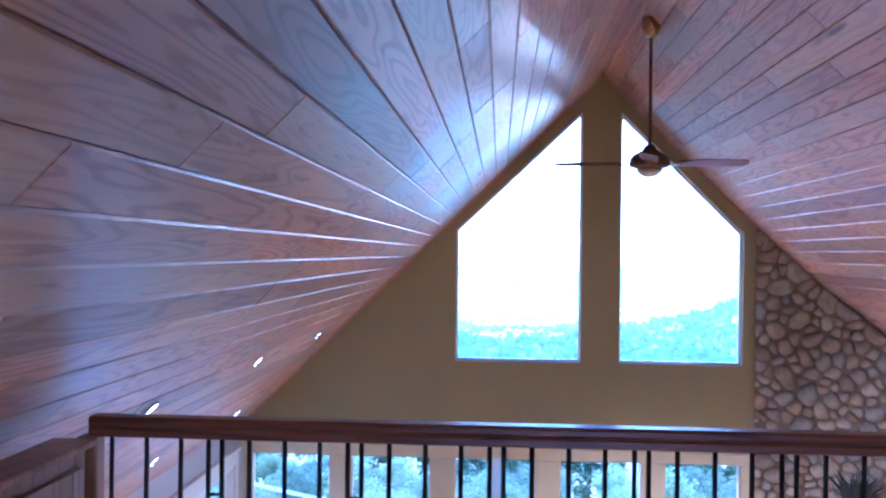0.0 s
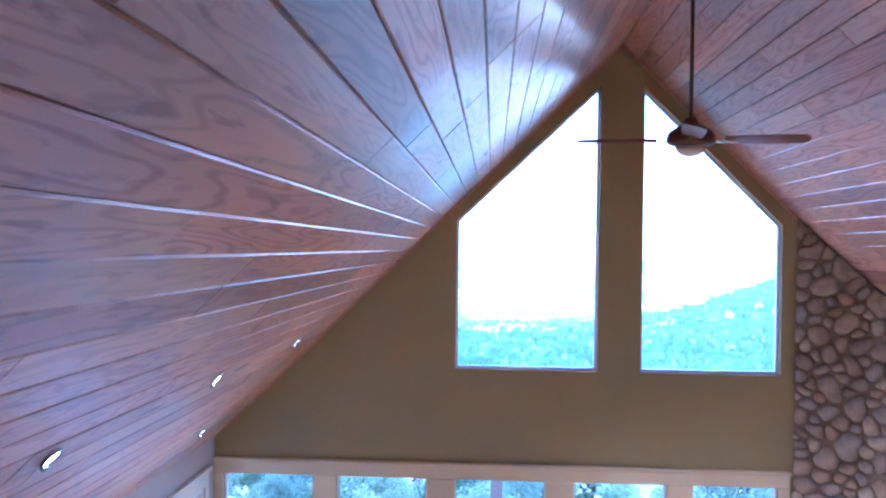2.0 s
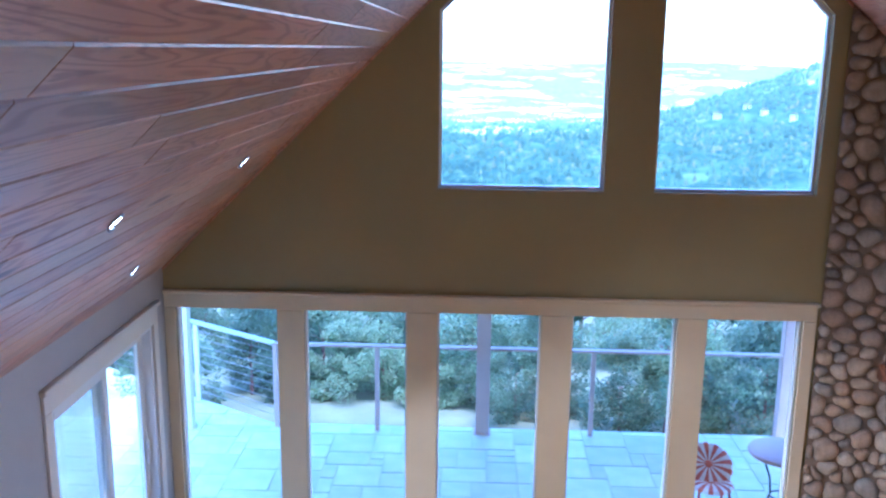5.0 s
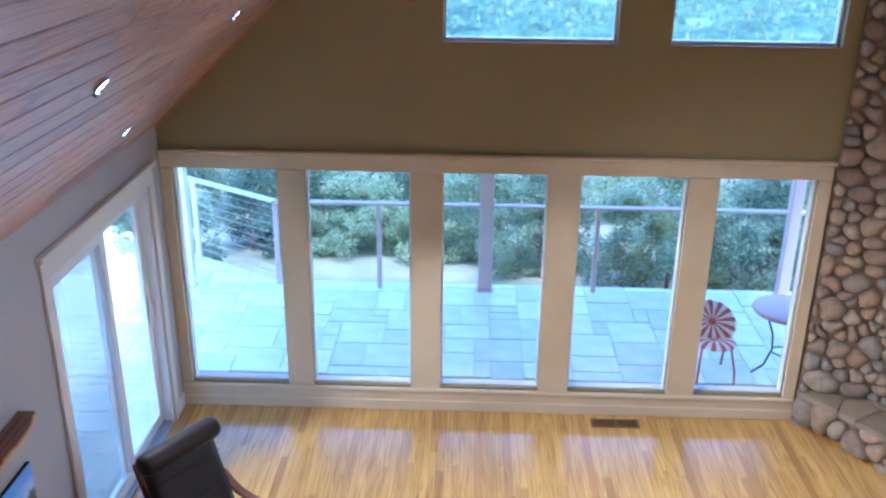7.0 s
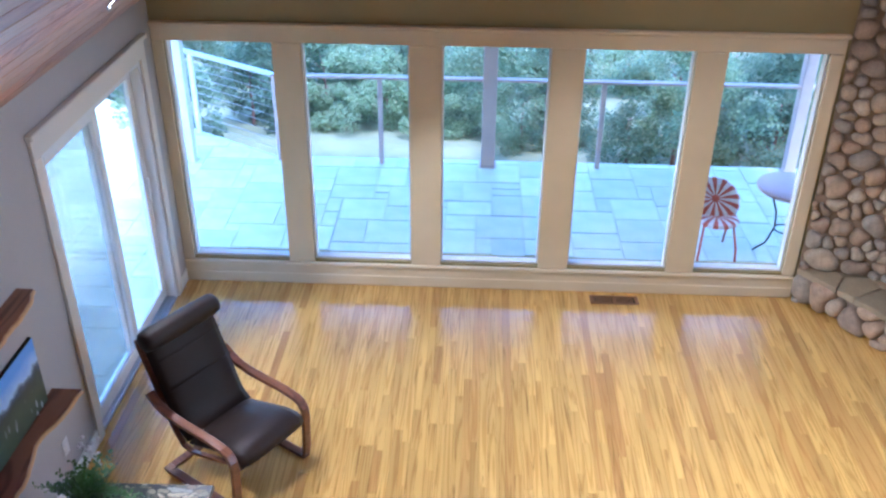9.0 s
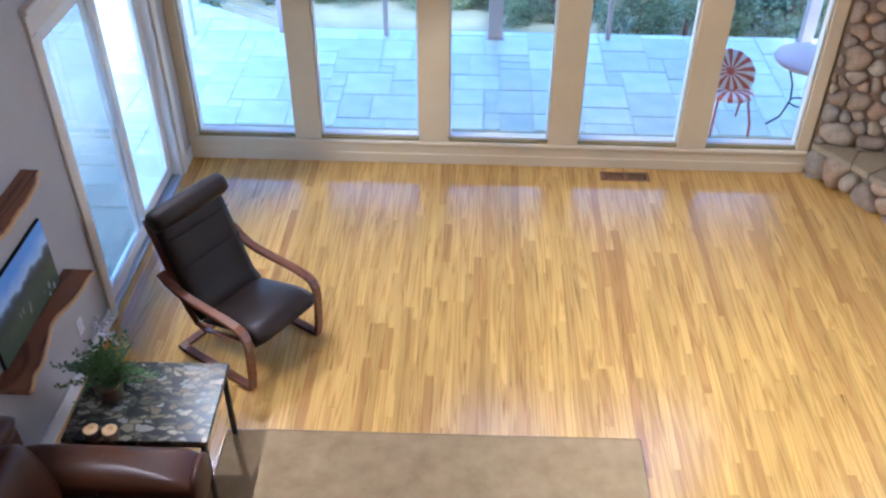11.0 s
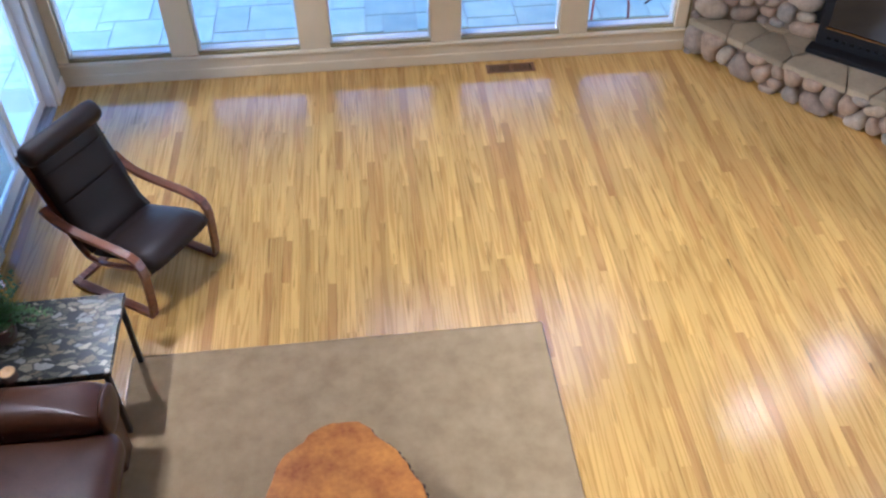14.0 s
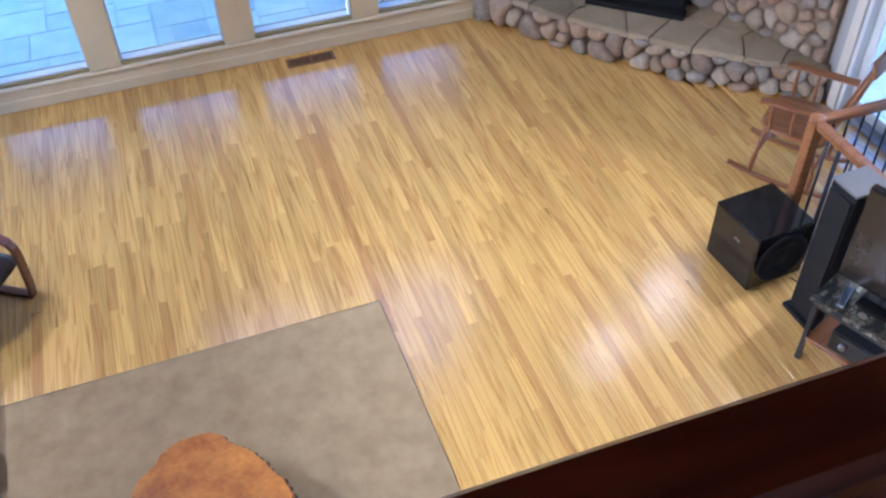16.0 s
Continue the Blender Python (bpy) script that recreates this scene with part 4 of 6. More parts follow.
stones, angles = packed_stones(0.0, face_len, HEARTH_Z, 4.4, 470, 3, keep_face)
srng = random.Random(5)
rest = Shape(True)
ranked = sorted(range(len(stones)), key=lambda i: stones[i][1] > 3.4 or stones[i][0] > 2.3)
for order, i in enumerate(ranked):
    u, v, rad, w = stones[i]
    (x, y), d, _ = at_face(u)
    n = outward(d)
    c = Vector((x, y, v))

    def place(a, b, h, c=c, d=d, n=n, x=x):
        z = b
        if c.z + z > roof_z(x + d[0] * a) - 0.012:
            z = roof_z(x + d[0] * a) - 0.012 - c.z
        return Vector((d[0] * a + n[0] * h, d[1] * a + n[1] * h, z))
    st = stone_shape(rad, angles, 0.03 + 0.016 * w + srng.uniform(0, 0.012), place, srng)
    if order < 290:
        ob = part("stone", st, COBBLE, fire)
        ob.location = c
    else:
        rest.add([Vector(p) + c for p in st.v], st.f, True)
tagged(part("stone_rest", rest, COBBLE_REST, fire), kind="stuff")

# raised hearth
hearth = thing("hearth", pose(0, 0, 0), "raised hearth of river stones topped with tan flagstones", "hearth")
at_h, h_len = along(HEARTH)
sh = Shape()
pts = [(x + 0.035, y + 0.035) for x, y in HEARTH]
sh.prism(pts + [(4.70, 10.58), (2.74, 10.585)], 0.0, HEARTH_Z - 0.012, "z")
part("mortar_bed", sh, MORTAR, hearth)
hst, ang2 = packed_stones(0.0, h_len, 0.0, HEARTH_Z - 0.03, 42, 21, lambda u, v: True, 0.005, 1.5)
for u, v, rad, w in hst:
    (x, y), d, _ = at_h(u)
    n = outward(d)
    st = stone_shape(rad, ang2, 0.05 + 0.025 * w, lambda a, b, h, d=d, n=n: Vector((d[0] * a + n[0] * h, d[1] * a + n[1] * h, b)), srng)
    ob = part("stone", st, COBBLE, hearth)
    ob.location = (x + 0.012, y + 0.012, v)


def clip_half(poly, px, py, nx, ny):
    out = []
    for i, a in enumerate(poly):
        b = poly[(i + 1) % len(poly)]
        da, db = (a[0] - px) * nx + (a[1] - py) * ny, (b[0] - px) * nx + (b[1] - py) * ny
        if da <= 0:
            out.append(a)
        if da * db < 0:
            t = da / (da - db)
            out.append((a[0] + (b[0] - a[0]) * t, a[1] + (b[1] - a[1]) * t))
    return out


def inset(poly, g):
    cx, cy = sum(p[0] for p in poly) / len(poly), sum(p[1] for p in poly) / len(poly)
    area = sum(a[0] * b[1] - b[0] * a[1] for a, b in zip(poly, poly[1:] + poly[:1]))
    sg = 1 if area > 0 else -1
    out = poly
    for a, b in zip(poly, poly[1:] + poly[:1]):
        ln = math.dist(a, b)
        if ln > 1e-5:
            nx, ny = sg * (b[1] - a[1]) / ln, -sg * (b[0] - a[0]) / ln
            out = clip_half(out, a[0] - nx * g, a[1] - ny * g, nx, ny)
    return out


rng = random.Random(17)
area = [(x - 0.02, y - 0.02) for x, y in HEARTH] + [(4.69, 10.56), (2.75, 10.585)]
cents = []
while len(cents) < 34:
    p = (rng.uniform(2.7, 4.7), rng.uniform(8.4, 10.6))
    if (p[0] - 2.7) + (p[1] - 10.57) > -0.05 and all(math.dist(p, q) > 0.20 for q in cents):
        cents.append(p)
for p in cents:
    poly = list(area)
    for q in cents:
        if q is not p:
            ln = math.dist(p, q)
            poly = clip_half(poly, (p[0] + q[0]) / 2, (p[1] + q[1]) / 2, (q[0] - p[0]) / ln, (q[1] - p[1]) / ln)
            if len(poly) < 3:
                break
    poly = inset(poly, 0.005) if len(poly) > 2 else poly
    if len(poly) > 2:
        sh = Shape()
        lift = rng.uniform(-0.003, 0.004)
        small = inset(poly, 0.006)
        sh.prism(poly, HEARTH_Z - 0.05, HEARTH_Z - 0.006 + lift, "z")
        if len(small) > 2:
            sh.prism(small, HEARTH_Z - 0.02, HEARTH_Z + lift, "z")
        part("flagstone", sh, FLAGSTONE, hearth)

# black stove set into the stone
d45 = ((FACE[2][0] - FACE[1][0]) / seg2, (FACE[2][1] - FACE[1][1]) / seg2)
mid_u = (OP0 + OP1) / 2
(cx, cy), _, _ = at_face(mid_u)
rot = math.degrees(math.atan2(d45[1], d45[0]))
stove = thing("stove", pose(cx, cy, HEARTH_Z, 0, 0, rot), "black cast-iron fireplace insert with a glass door and brass trim", "stove")
hw = (OP1 - OP0) / 2
sh = Shape()
sh.box(-hw, hw, 0.02, 0.30, 0.0, OPZ - HEARTH_Z - 0.01, 0.004)
part("surround", sh, MATT_BLACK, stove)
sh = Shape()
sh.box(-hw + 0.12, hw - 0.12, -0.13, 0.018, 0.02, OPZ - HEARTH_Z - 0.16, 0.012)
part("body", sh, MATT_BLACK, stove)
sh = Shape()
sh.box(-hw + 0.19, hw - 0.19, -0.145, -0.132, 0.20, 0.58, 0.004)
part("door", sh, GLOSS_BLACK, stove, "glossy black glass door")
for z in (0.185, 0.585):
    sh = Shape()
    sh.box(-hw + 0.18, hw - 0.18, -0.15, -0.134, z, z + 0.012, 0.002)
    part("brass_trim", sh, BRASS, stove, "thin brass door trim")
for k in range(9):
    sh = Shape()
    x = -hw + 0.2 + k * 0.06
    sh.box(x, x + 0.035, -0.135, -0.1305, 0.09, 0.12, 0.002)
    part("air_slot", sh, GLOSS_BLACK, stove)
sh = Shape()
sh.box(-hw + 0.1, hw - 0.1, -0.26, -0.131, 0.004, 0.045, 0.006)
part("ash_lip", sh, MATT_BLACK, stove)

# mantel beam and the dark dried sprigs on it
(mx, my), _, _ = at_face(seg1 + seg2 / 2)
mantel = thing("mantel", pose(mx, my, 1.78, 0, 0, rot), "rough brown timber mantel beam above the stove", "mantel")
sh = Shape()
sh.box(-0.80, 0.80, -0.24, 0.02, -0.06, 0.075, 0.018)
part("beam", sh, SLAB_WOOD, mantel)
sprig = thing("dried_wreath", pose(mx - 0.28, my + 0.08, 1.862, 0, 0, rot), "dark dried twig arrangement standing on the mantel", "decoration")
sh = Shape()
rng = random.Random(3)
for k in range(90):
    a, b = rng.uniform(0, 6.28), rng.uniform(0.1, 1.1)
    ln = rng.uniform(0.16, 0.36)
    d = Vector((math.cos(a) * math.sin(b), math.sin(a) * math.sin(b) * 0.5, math.cos(b)))
    base = Vector((rng.uniform(-0.05, 0.05), -0.12 + rng.uniform(-0.02, 0.02), 0.03))
    sh.tube([base, base + d * ln * 0.5 + Vector((0, 0, 0.01)), base + d * ln], [0.006, 0.011, 0.002], 5)
tagged(part("dried_foliage", sh, DRY_LEAF, sprig), kind="stuff")
sh = Shape()
sh.lathe([(0.05, 0.0), (0.06, 0.02), (0.055, 0.05), (0.04, 0.07)], 16, pose(0, -0.12, 0))
part("pot", sh, CERAMIC, sprig)

# ---- great room: loose furniture ----
# lounge chair of bent wood with a leather cushion, facing +x in its own frame
lounge = thing("armchair", pose(-1.42, 8.36, 0, 0, 0, -33), "bentwood lounge chair with a dark brown leather cushion and headrest roll", "armchair")
HW = 0.30
for sy in (-1, 1):
    y = sy * HW
    sh = Shape()
    pts = [(0.29, y, 0.03), (0.305, y, 0.12), (0.312, y, 0.24), (0.318, y, 0.35), (0.310, y, 0.415), (0.285, y, 0.458), (0.24, y, 0.478), (0.14, y, 0.492), (0.0, y, 0.495), (-0.15, y, 0.50), (-0.25, y, 0.515), (-0.33, y, 0.55), (-0.39, y, 0.60)]
    sh.strap(pts, (0, 1, 0), 0.06, 0.026)
    part("armrest", sh, CHAIR_WOOD, lounge)
    sh = Shape()
    pts = [(0.295, y, 0.015), (0.10, y, 0.014), (-0.20, y, 0.014), (-0.30, y, 0.016), (-0.345, y, 0.03)]
    sh.strap(pts, (0, 1, 0), 0.058, 0.024)
    part("runner", sh, CHAIR_WOOD, lounge)
    sh = Shape()
    y2 = sy * (HW - 0.05)
    pts = [(0.305, y2, 0.35), (0.20, y2, 0.325), (0.0, y2, 0.265), (-0.12, y2, 0.235), (-0.20, y2, 0.25), (-0.26, y2, 0.33), (-0.32, y2, 0.47), (-0.42, y2, 0.72), (-0.50, y2, 0.92)]
    sh.strap(pts, (0, 1, 0), 0.035, 0.022)
    part("side_rail", sh, CHAIR_WOOD, lounge)
sh = Shape()
sh.strap([(-0.33, -HW, 0.02), (-0.33, HW, 0.02)], (1, 0, 0), 0.055, 0.022)
part("rear_runner", sh, CHAIR_WOOD, lounge)
sh = Shape()
sh.strap([(0.30, -HW + 0.03, 0.333), (0.30, HW - 0.03, 0.333)], (0, 0, 1), 0.05, 0.02)
part("front_rail", sh, CHAIR_WOOD, lounge)
def cushion_band(points, half, thick, seg=10, puff=0.02, seed=0):
    """A padded band along a side profile, thicker in the middle and rounded at the edges."""
    sh = Shape(True)
    pts = [Vector((p[0], 0, p[1])) for p in points]
    rings = []
    for i, p in enumerate(pts):
        d = (pts[min(i + 1, len(pts) - 1)] - pts[max(i - 1, 0)]).normalized()
        up = Vector((-d.z, 0, d.x))
        ring = []
        for k in range(seg + 1):
            s = -1 + 2 * k / seg
            e = (1 - abs(s) ** 4) ** 0.5
            w = noise.noise(Vector((i * 0.45 + seed, s * 2.2, 0))) * 0.006
            ring.append(p + Vector((0, s * half, 0)) + up * (thick / 2 * e + puff * e * math.sin(math.pi * min(max(i / (len(pts) - 1), 0), 1)) + w))
        for k in range(seg - 1, 0, -1):
            s = -1 + 2 * k / seg
            e = (1 - abs(s) ** 4) ** 0.5
            ring.append(p + Vector((0, s * half, 0)) - up * (thick / 2 * e))
        rings.append(ring)
    n = len(rings[0])
    fs = []
    for i in range(len(rings) - 1):
        fs += [(i * n + k, i * n + (k + 1) % n, i * n + n + (k + 1) % n, i * n + n + k) for k in range(n)]
    fs += [tuple(range(n))[::-1], tuple((len(rings) - 1) * n + k for k in range(n))]
    return sh.add([p for r in rings for p in r], fs, True)


seat_line = [(0.335, 0.352), (0.322, 0.388), (0.27, 0.402), (0.2, 0.395), (0.08, 0.365), (-0.04, 0.33), (-0.13, 0.305)]
back_line = [(-0.14, 0.31), (-0.205, 0.37), (-0.245, 0.46), (-0.285, 0.56), (-0.325, 0.66), (-0.365, 0.76), (-0.405, 0.86), (-0.435, 0.94)]
part("seat_cushion", cushion_band(seat_line, 0.265, 0.075, seed=1), DARK_LEATHER, lounge)
part("back_cushion", cushion_band(back_line, 0.265, 0.07, seed=4), DARK_LEATHER, lounge)
sh = Shape()
roll = [(-0.288, 0.012), (-0.285, 0.045), (-0.272, 0.064), (-0.24, 0.07), (-0.12, 0.072), (0.0, 0.0725), (0.12, 0.072), (0.24, 0.07), (0.272, 0.064), (0.285, 0.045), (0.288, 0.012)]
sh.tube([(-0.395, v, 0.952) for v, _ in roll], [r for _, r in roll], 22)
part("headrest", sh, DARK_LEATHER, lounge)
for q in (0.62, 0.80):
    sh = Shape()
    f = (q - 0.56) / 0.1 * -0.04 - 0.285
    sh.tube([(f + 0.046 + (0.012 if abs(s) < 0.9 else 0.0), s * 0.25, q + 0.02) for s in (-0.98, -0.6, -0.2, 0.2, 0.6, 0.98)], 0.004, 6)
    part("seam", sh, DARK_LEATHER, lounge)

# granite side table
def granite_table(name, m, sx, sy, h, label, legs=0.028):
    tb = thing(name, m, label, "table")
    sh = Shape()
    sh.box(-sx / 2, sx / 2, -sy / 2, sy / 2, h - 0.03, h, 0.004)
    part("tabletop", sh, GRANITE, tb, "polished speckled granite top")
    sh = Shape()
    a, b = sx / 2 - 0.02, sy / 2 - 0.02
    sh.box(-a, a, -b, -b + 0.03, h - 0.07, h - 0.031, 0.003).box(-a, a, b - 0.03, b, h - 0.07, h - 0.031, 0.003)
    sh.box(-a, -a + 0.03, -b + 0.03, b - 0.03, h - 0.07, h - 0.031, 0.003).box(a - 0.03, a, -b + 0.03, b - 0.03, h - 0.07, h - 0.031, 0.003)
    part("apron", sh, IRON, tb)
    for px in (-1, 1):
        for py in (-1, 1):
            sh = Shape()
            x, y = px * (a - 0.014), py * (b - 0.014)
            sh.box(x - legs / 2, x + legs / 2, y - legs / 2, y + legs / 2, 0, h - 0.071, 0.003)
            part("leg", sh, IRON, tb)
    return tb


granite_table("side_table", pose(-1.70, 7.34, 0, 0, 0, 1.5), 0.74, 0.56, 0.55, "side table with a speckled granite top and black iron legs")

# potted plant
plant = thing("potted_plant", pose(-1.90, 7.36, 0.55), "bushy green fern-like plant in a small brown pot", "plant")
sh = Shape()
sh.lathe([(0.05, 0.0), (0.062, 0.01), (0.075, 0.09), (0.08, 0.11), (0.068, 0.112), (0.06, 0.09)], 20)
part("pot", sh, CERAMIC, plant)
rng = random.Random(9)
sh, st = Shape(), Shape()
for k in range(70):
    a, b = rng.uniform(0, 6.28), rng.uniform(0.15, 1.35)
    ln = rng.uniform(0.14, 0.30)
    d = Vector((math.cos(a) * math.sin(b), math.sin(a) * math.sin(b), math.cos(b)))
    base = Vector((rng.uniform(-0.04, 0.04), rng.uniform(-0.04, 0.04), 0.10))
    tip = base + d * ln + Vector((0, 0, -0.12 * ln * b))
    midp = base + d * ln * 0.55 + Vector((0, 0, 0.03))
    st.tube([base, midp, tip], [0.002, 0.0016, 0.001], 4)
    for j in range(12):
        f = 0.3 + 0.7 * j / 11
        c = base.lerp(midp, f * 2) if f < 0.5 else midp.lerp(tip, f * 2 - 1)
        s = d.cross(Vector((0, 0, 1))).normalized() * rng.choice((-1, 1))
        w = rng.uniform(0.012, 0.022)
        e = c + s * w * 1.5 + Vector((0, 0, rng.uniform(-0.006, 0.014)))
        side = d * w * 0.5
        sh.add([c - side * 0.4, c.lerp(e, 0.5) - side, e, c.lerp(e, 0.5) + side], [(0, 1, 2, 3)])
part("foliage", st, LEAF, plant)
tagged(part("leaves", sh, LEAF, plant), kind="stuff")
for i, (x, y, h) in enumerate(((-1.905, 7.085, 0.05), (-1.81, 7.085, 0.05))):
    cup = thing("wooden_candle_holder", pose(x, y, 0.55), "short round birch-log candle holder with a pale cut top", "candle holder", "log candle holders")
    sh = Shape()
    sh.lathe([(0.040, 0.0), (0.043, 0.008), (0.042, h - 0.004), (0.039, h)], 20)
    part("bark_side", sh, BARK, cup)
    sh = Shape()
    sh.lathe([(0.038, h + 0.0005), (0.036, h + 0.002), (0.018, h + 0.002), (0.016, h - 0.004), (0.004, h - 0.004)], 20)
    part("cut_top", sh, PALE_WOOD, cup)
sh = Shape()
rng = random.Random(29)
for k in range(22):
    sh.pillow((0.026, 0.026, 0.018), pose(rng.uniform(-0.12, -0.02), rng.uniform(0.20, 0.30), rng.uniform(0.12, 0.30)), 1, 1, 8, 6)
part("blossom", sh, WHITE_METAL, plant, "small white blossoms")

# leather sofa, facing +x
sofa = thing("sofa", pose(-1.83, 6.0, 0), "brown leather sofa with rolled arms", "sofa")
for sy in (-1, 1):
    arm = Shape(True)
    y = sy * 0.88
    arm.box(-0.42, 0.50, y - 0.10, y + 0.10, 0.06, 0.50, 0.03)
    arm.pillow((0.96, 0.27, 0.25), pose(0.05, y, 0.515, 0, 0, 0), 0.22, 0.85, 28, 18, 0.007, sy)
    armo = part("arm", arm, BROWN_LEATHER, sofa)
    sm = Shape()
    sm.tube([(0.06 + 0.003 * math.sin(k), y + 0.136 * math.cos(a), 0.515 + 0.127 * math.sin(a)) for k, a in enumerate([math.pi * j / 12 for j in range(13)])], 0.004, 5)
    part("seam", sm, BROWN_LEATHER, armo)
    fr = Shape(True)
    fr.pillow((0.06, 0.25, 0.24), pose(0.52, y, 0.50), 0.8, 0.8, 20, 12)
    fr.box(0.485, 0.525, y - 0.09, y + 0.09, 0.07, 0.42, 0.018)
    part("arm_front", fr, BROWN_LEATHER, armo)
for k in range(3):
    y = -0.52 + 0.52 * k
    sh = Shape(True)
    sh.pillow((0.78, 0.55, 0.19), pose(0.205, y, 0.385), 0.2, 0.4, 30, 14, 0.008, k)
    cu = part("seat_cushion", sh, BROWN_LEATHER, sofa)
    sm = Shape()
    for yy in (y - 0.09, y + 0.2):
        sm.tube([(-0.1 + 0.06 * j, yy, 0.467 - 0.004 * abs(j - 4)) for j in range(10)], 0.004, 5)
    part("seam", sm, BROWN_LEATHER, cu)
    sh = Shape(True)
    sh.pillow((0.26, 0.52, 0.50), pose(-0.26, y, 0.66, 0, -14, 0), 0.3, 0.45, 28, 16, 0.012, k + 7)
    part("back_cushion", sh, BROWN_LEATHER, sofa)
sh = Shape(True)
sh.box(-0.50, -0.34, -0.98, 0.98, 0.06, 0.80, 0.05)
sh.pillow((0.22, 1.96, 0.18), pose(-0.44, 0, 0.80), 0.2, 0.8, 28, 14, 0.006)
part("back_frame", sh, BROWN_LEATHER, sofa)
sh = Shape()
sh.box(-0.42, 0.49, -0.77, 0.77, 0.06, 0.29, 0.015)
part("base", sh, BROWN_LEATHER, sofa)
for px in (-0.4, 0.42):
    for py in (-0.9, 0.9):
        sh = Shape()
        sh.lathe([(0.022, 0.0), (0.03, 0.02), (0.032, 0.059)], 12, pose(px, py, 0))
        part("foot", sh, CHAIR_WOOD, sofa)

# rug and burl table
rug = thing("rug", pose(-0.20, 6.11, 0.0, 0, 0, 0.7), "plain taupe wool rug with a bound edge", "rug")
sh = Shape()
sh.box(-1.2, 1.2, -1.525, 1.525, 0.0005, 0.012, 0.004)
part("rug_field", sh, CARPET, rug)
sh = Shape()
for a, b in (((-1.2, -1.525), (1.2, -1.525)), ((1.2, -1.525), (1.2, 1.525)), ((1.2, 1.525), (-1.2, 1.525)), ((-1.2, 1.525), (-1.2, -1.525))):
    sh.tube([(a[0], a[1], 0.0075), (b[0], b[1], 0.0075)], 0.007, 6)
part("binding", sh, CARPET, rug)
slab = thing("slab_table", pose(-0.20, 6.22, 0.012), "live-edge coffee table cut from an orange burl slab", "coffee table")
rng = random.Random(8)
sh = Shape(True)
n = 72
ring = []
for k in range(n):
    a = 2 * math.pi * k / n
    r = 1 + 0.05 * math.sin(2 * a + 0.6) + 0.045 * math.sin(3 * a + 2.2) + 0.03 * math.sin(5 * a + 1) + 0.018 * math.sin(11 * a) + rng.uniform(-0.012, 0.012)
    ring.append((0.365 * r * math.cos(a), 0.53 * r * math.sin(a)))
vs, fs = [], []
for s, z in ((0.90, 0.352), (0.985, 0.365), (1.0, 0.385), (0.995, 0.41), (0.98, 0.418)):
    vs += [(x * s, y * s, z + 0.003 * math.sin(9 * x + 7 * y)) for x, y in ring]
for j in range(4):
    fs += [(j * n + i, j * n + (i + 1) % n, j * n + n + (i + 1) % n, j * n + n + i) for i in range(n)]
fs += [tuple(range(n))[::-1], tuple(4 * n + i for i in range(n))]
sh.add(vs, fs, False)
part("top", sh, BURL, slab)
sh = Shape(True)
edge = [(x * 1.006, y * 1.006, 0.384 + 0.01 * math.sin(5 * x)) for x, y in ring]
for k in range(n):
    p = edge[k]
    sh.pillow((0.036, 0.036, 0.026), pose(p[0] * 0.985, p[1] * 0.985, p[2] - 0.016, 0, 0, rng.uniform(0, 90)), 0.8, 0.8, 8, 6, 0.004, k)
part("bark_edge", sh, BARK, slab, "rough bark edge")
for k in range(3):
    a = 0.6 + k * 2.1
    sh = Shape()
    x, y = 0.18 * math.cos(a), 0.27 * math.sin(a)
    sh.tube([(x * 1.25, y * 1.25, 0.0), (x * 1.15, y * 1.15, 0.12), (x, y, 0.25), (x * 0.9, y * 0.9, 0.353)], [0.035, 0.03, 0.034, 0.045], 10)
    part("leg", sh, BARK, slab)

# floor register
vent = thing("floor_vent", pose(1.21, 10.44, 0.0), "brown metal floor register set in the oak floor", "vent")
sh = Shape()
sh.box(-0.20, 0.20, -0.065, -0.045, 0.0005, 0.006, 0.002).box(-0.20, 0.20, 0.045, 0.065, 0.0005, 0.006, 0.002)
sh.box(-0.20, -0.17, -0.045, 0.045, 0.0005, 0.006, 0.002).box(0.17, 0.20, -0.045, 0.045, 0.0005, 0.006, 0.002).box(-0.015, 0.015, -0.045, 0.045, 0.0005, 0.006, 0.002)
part("frame", sh, VENT_BROWN, vent)
sh = Shape()
sh.box(-0.17, 0.17, -0.045, 0.045, 0.0004, 0.0012)
part("backing", sh, MATT_BLACK, vent)
slat = Shape()
slat.box(-0.004, 0.004, -0.044, 0.044, 0.0013, 0.0055, 0.001)
slat_mesh = slat.mesh("slat", VENT_BROWN)
for k in range(20):
    x = -0.16 + k * 0.0145 + (0.036 if k > 9 else 0)
    ob = new("slat", slat_mesh)
    ob.parent, ob.location = vent, (x, 0, 0)

# ---- right side: loudspeakers, screen, stair rail, rocking chair ----
sub = thing("subwoofer", pose(3.255, 7.15, 0, 0, 0, 5), "glossy black cube subwoofer with a round driver", "loudspeaker")
sh = Shape()
sh.box(-0.205, 0.205, -0.20, 0.20, 0.02, 0.43, 0.008)
part("cabinet", sh, GLOSS_BLACK, sub)
sh = Shape()
sh.lathe([(0.175, 0.0), (0.175, 0.012), (0.16, 0.016), (0.15, 0.008), (0.10, -0.006), (0.05, 0.002), (0.01, 0.006)], 32, pose(0, -0.2005, 0.225, 90, 0, 0))
part("driver", sh, MATT_BLACK, sub)
sh = Shape()
sh.box(-0.2065, -0.2055, -0.05, -0.01, 0.30, 0.315)
part("badge", sh, STEEL, sub, "small silver badge")
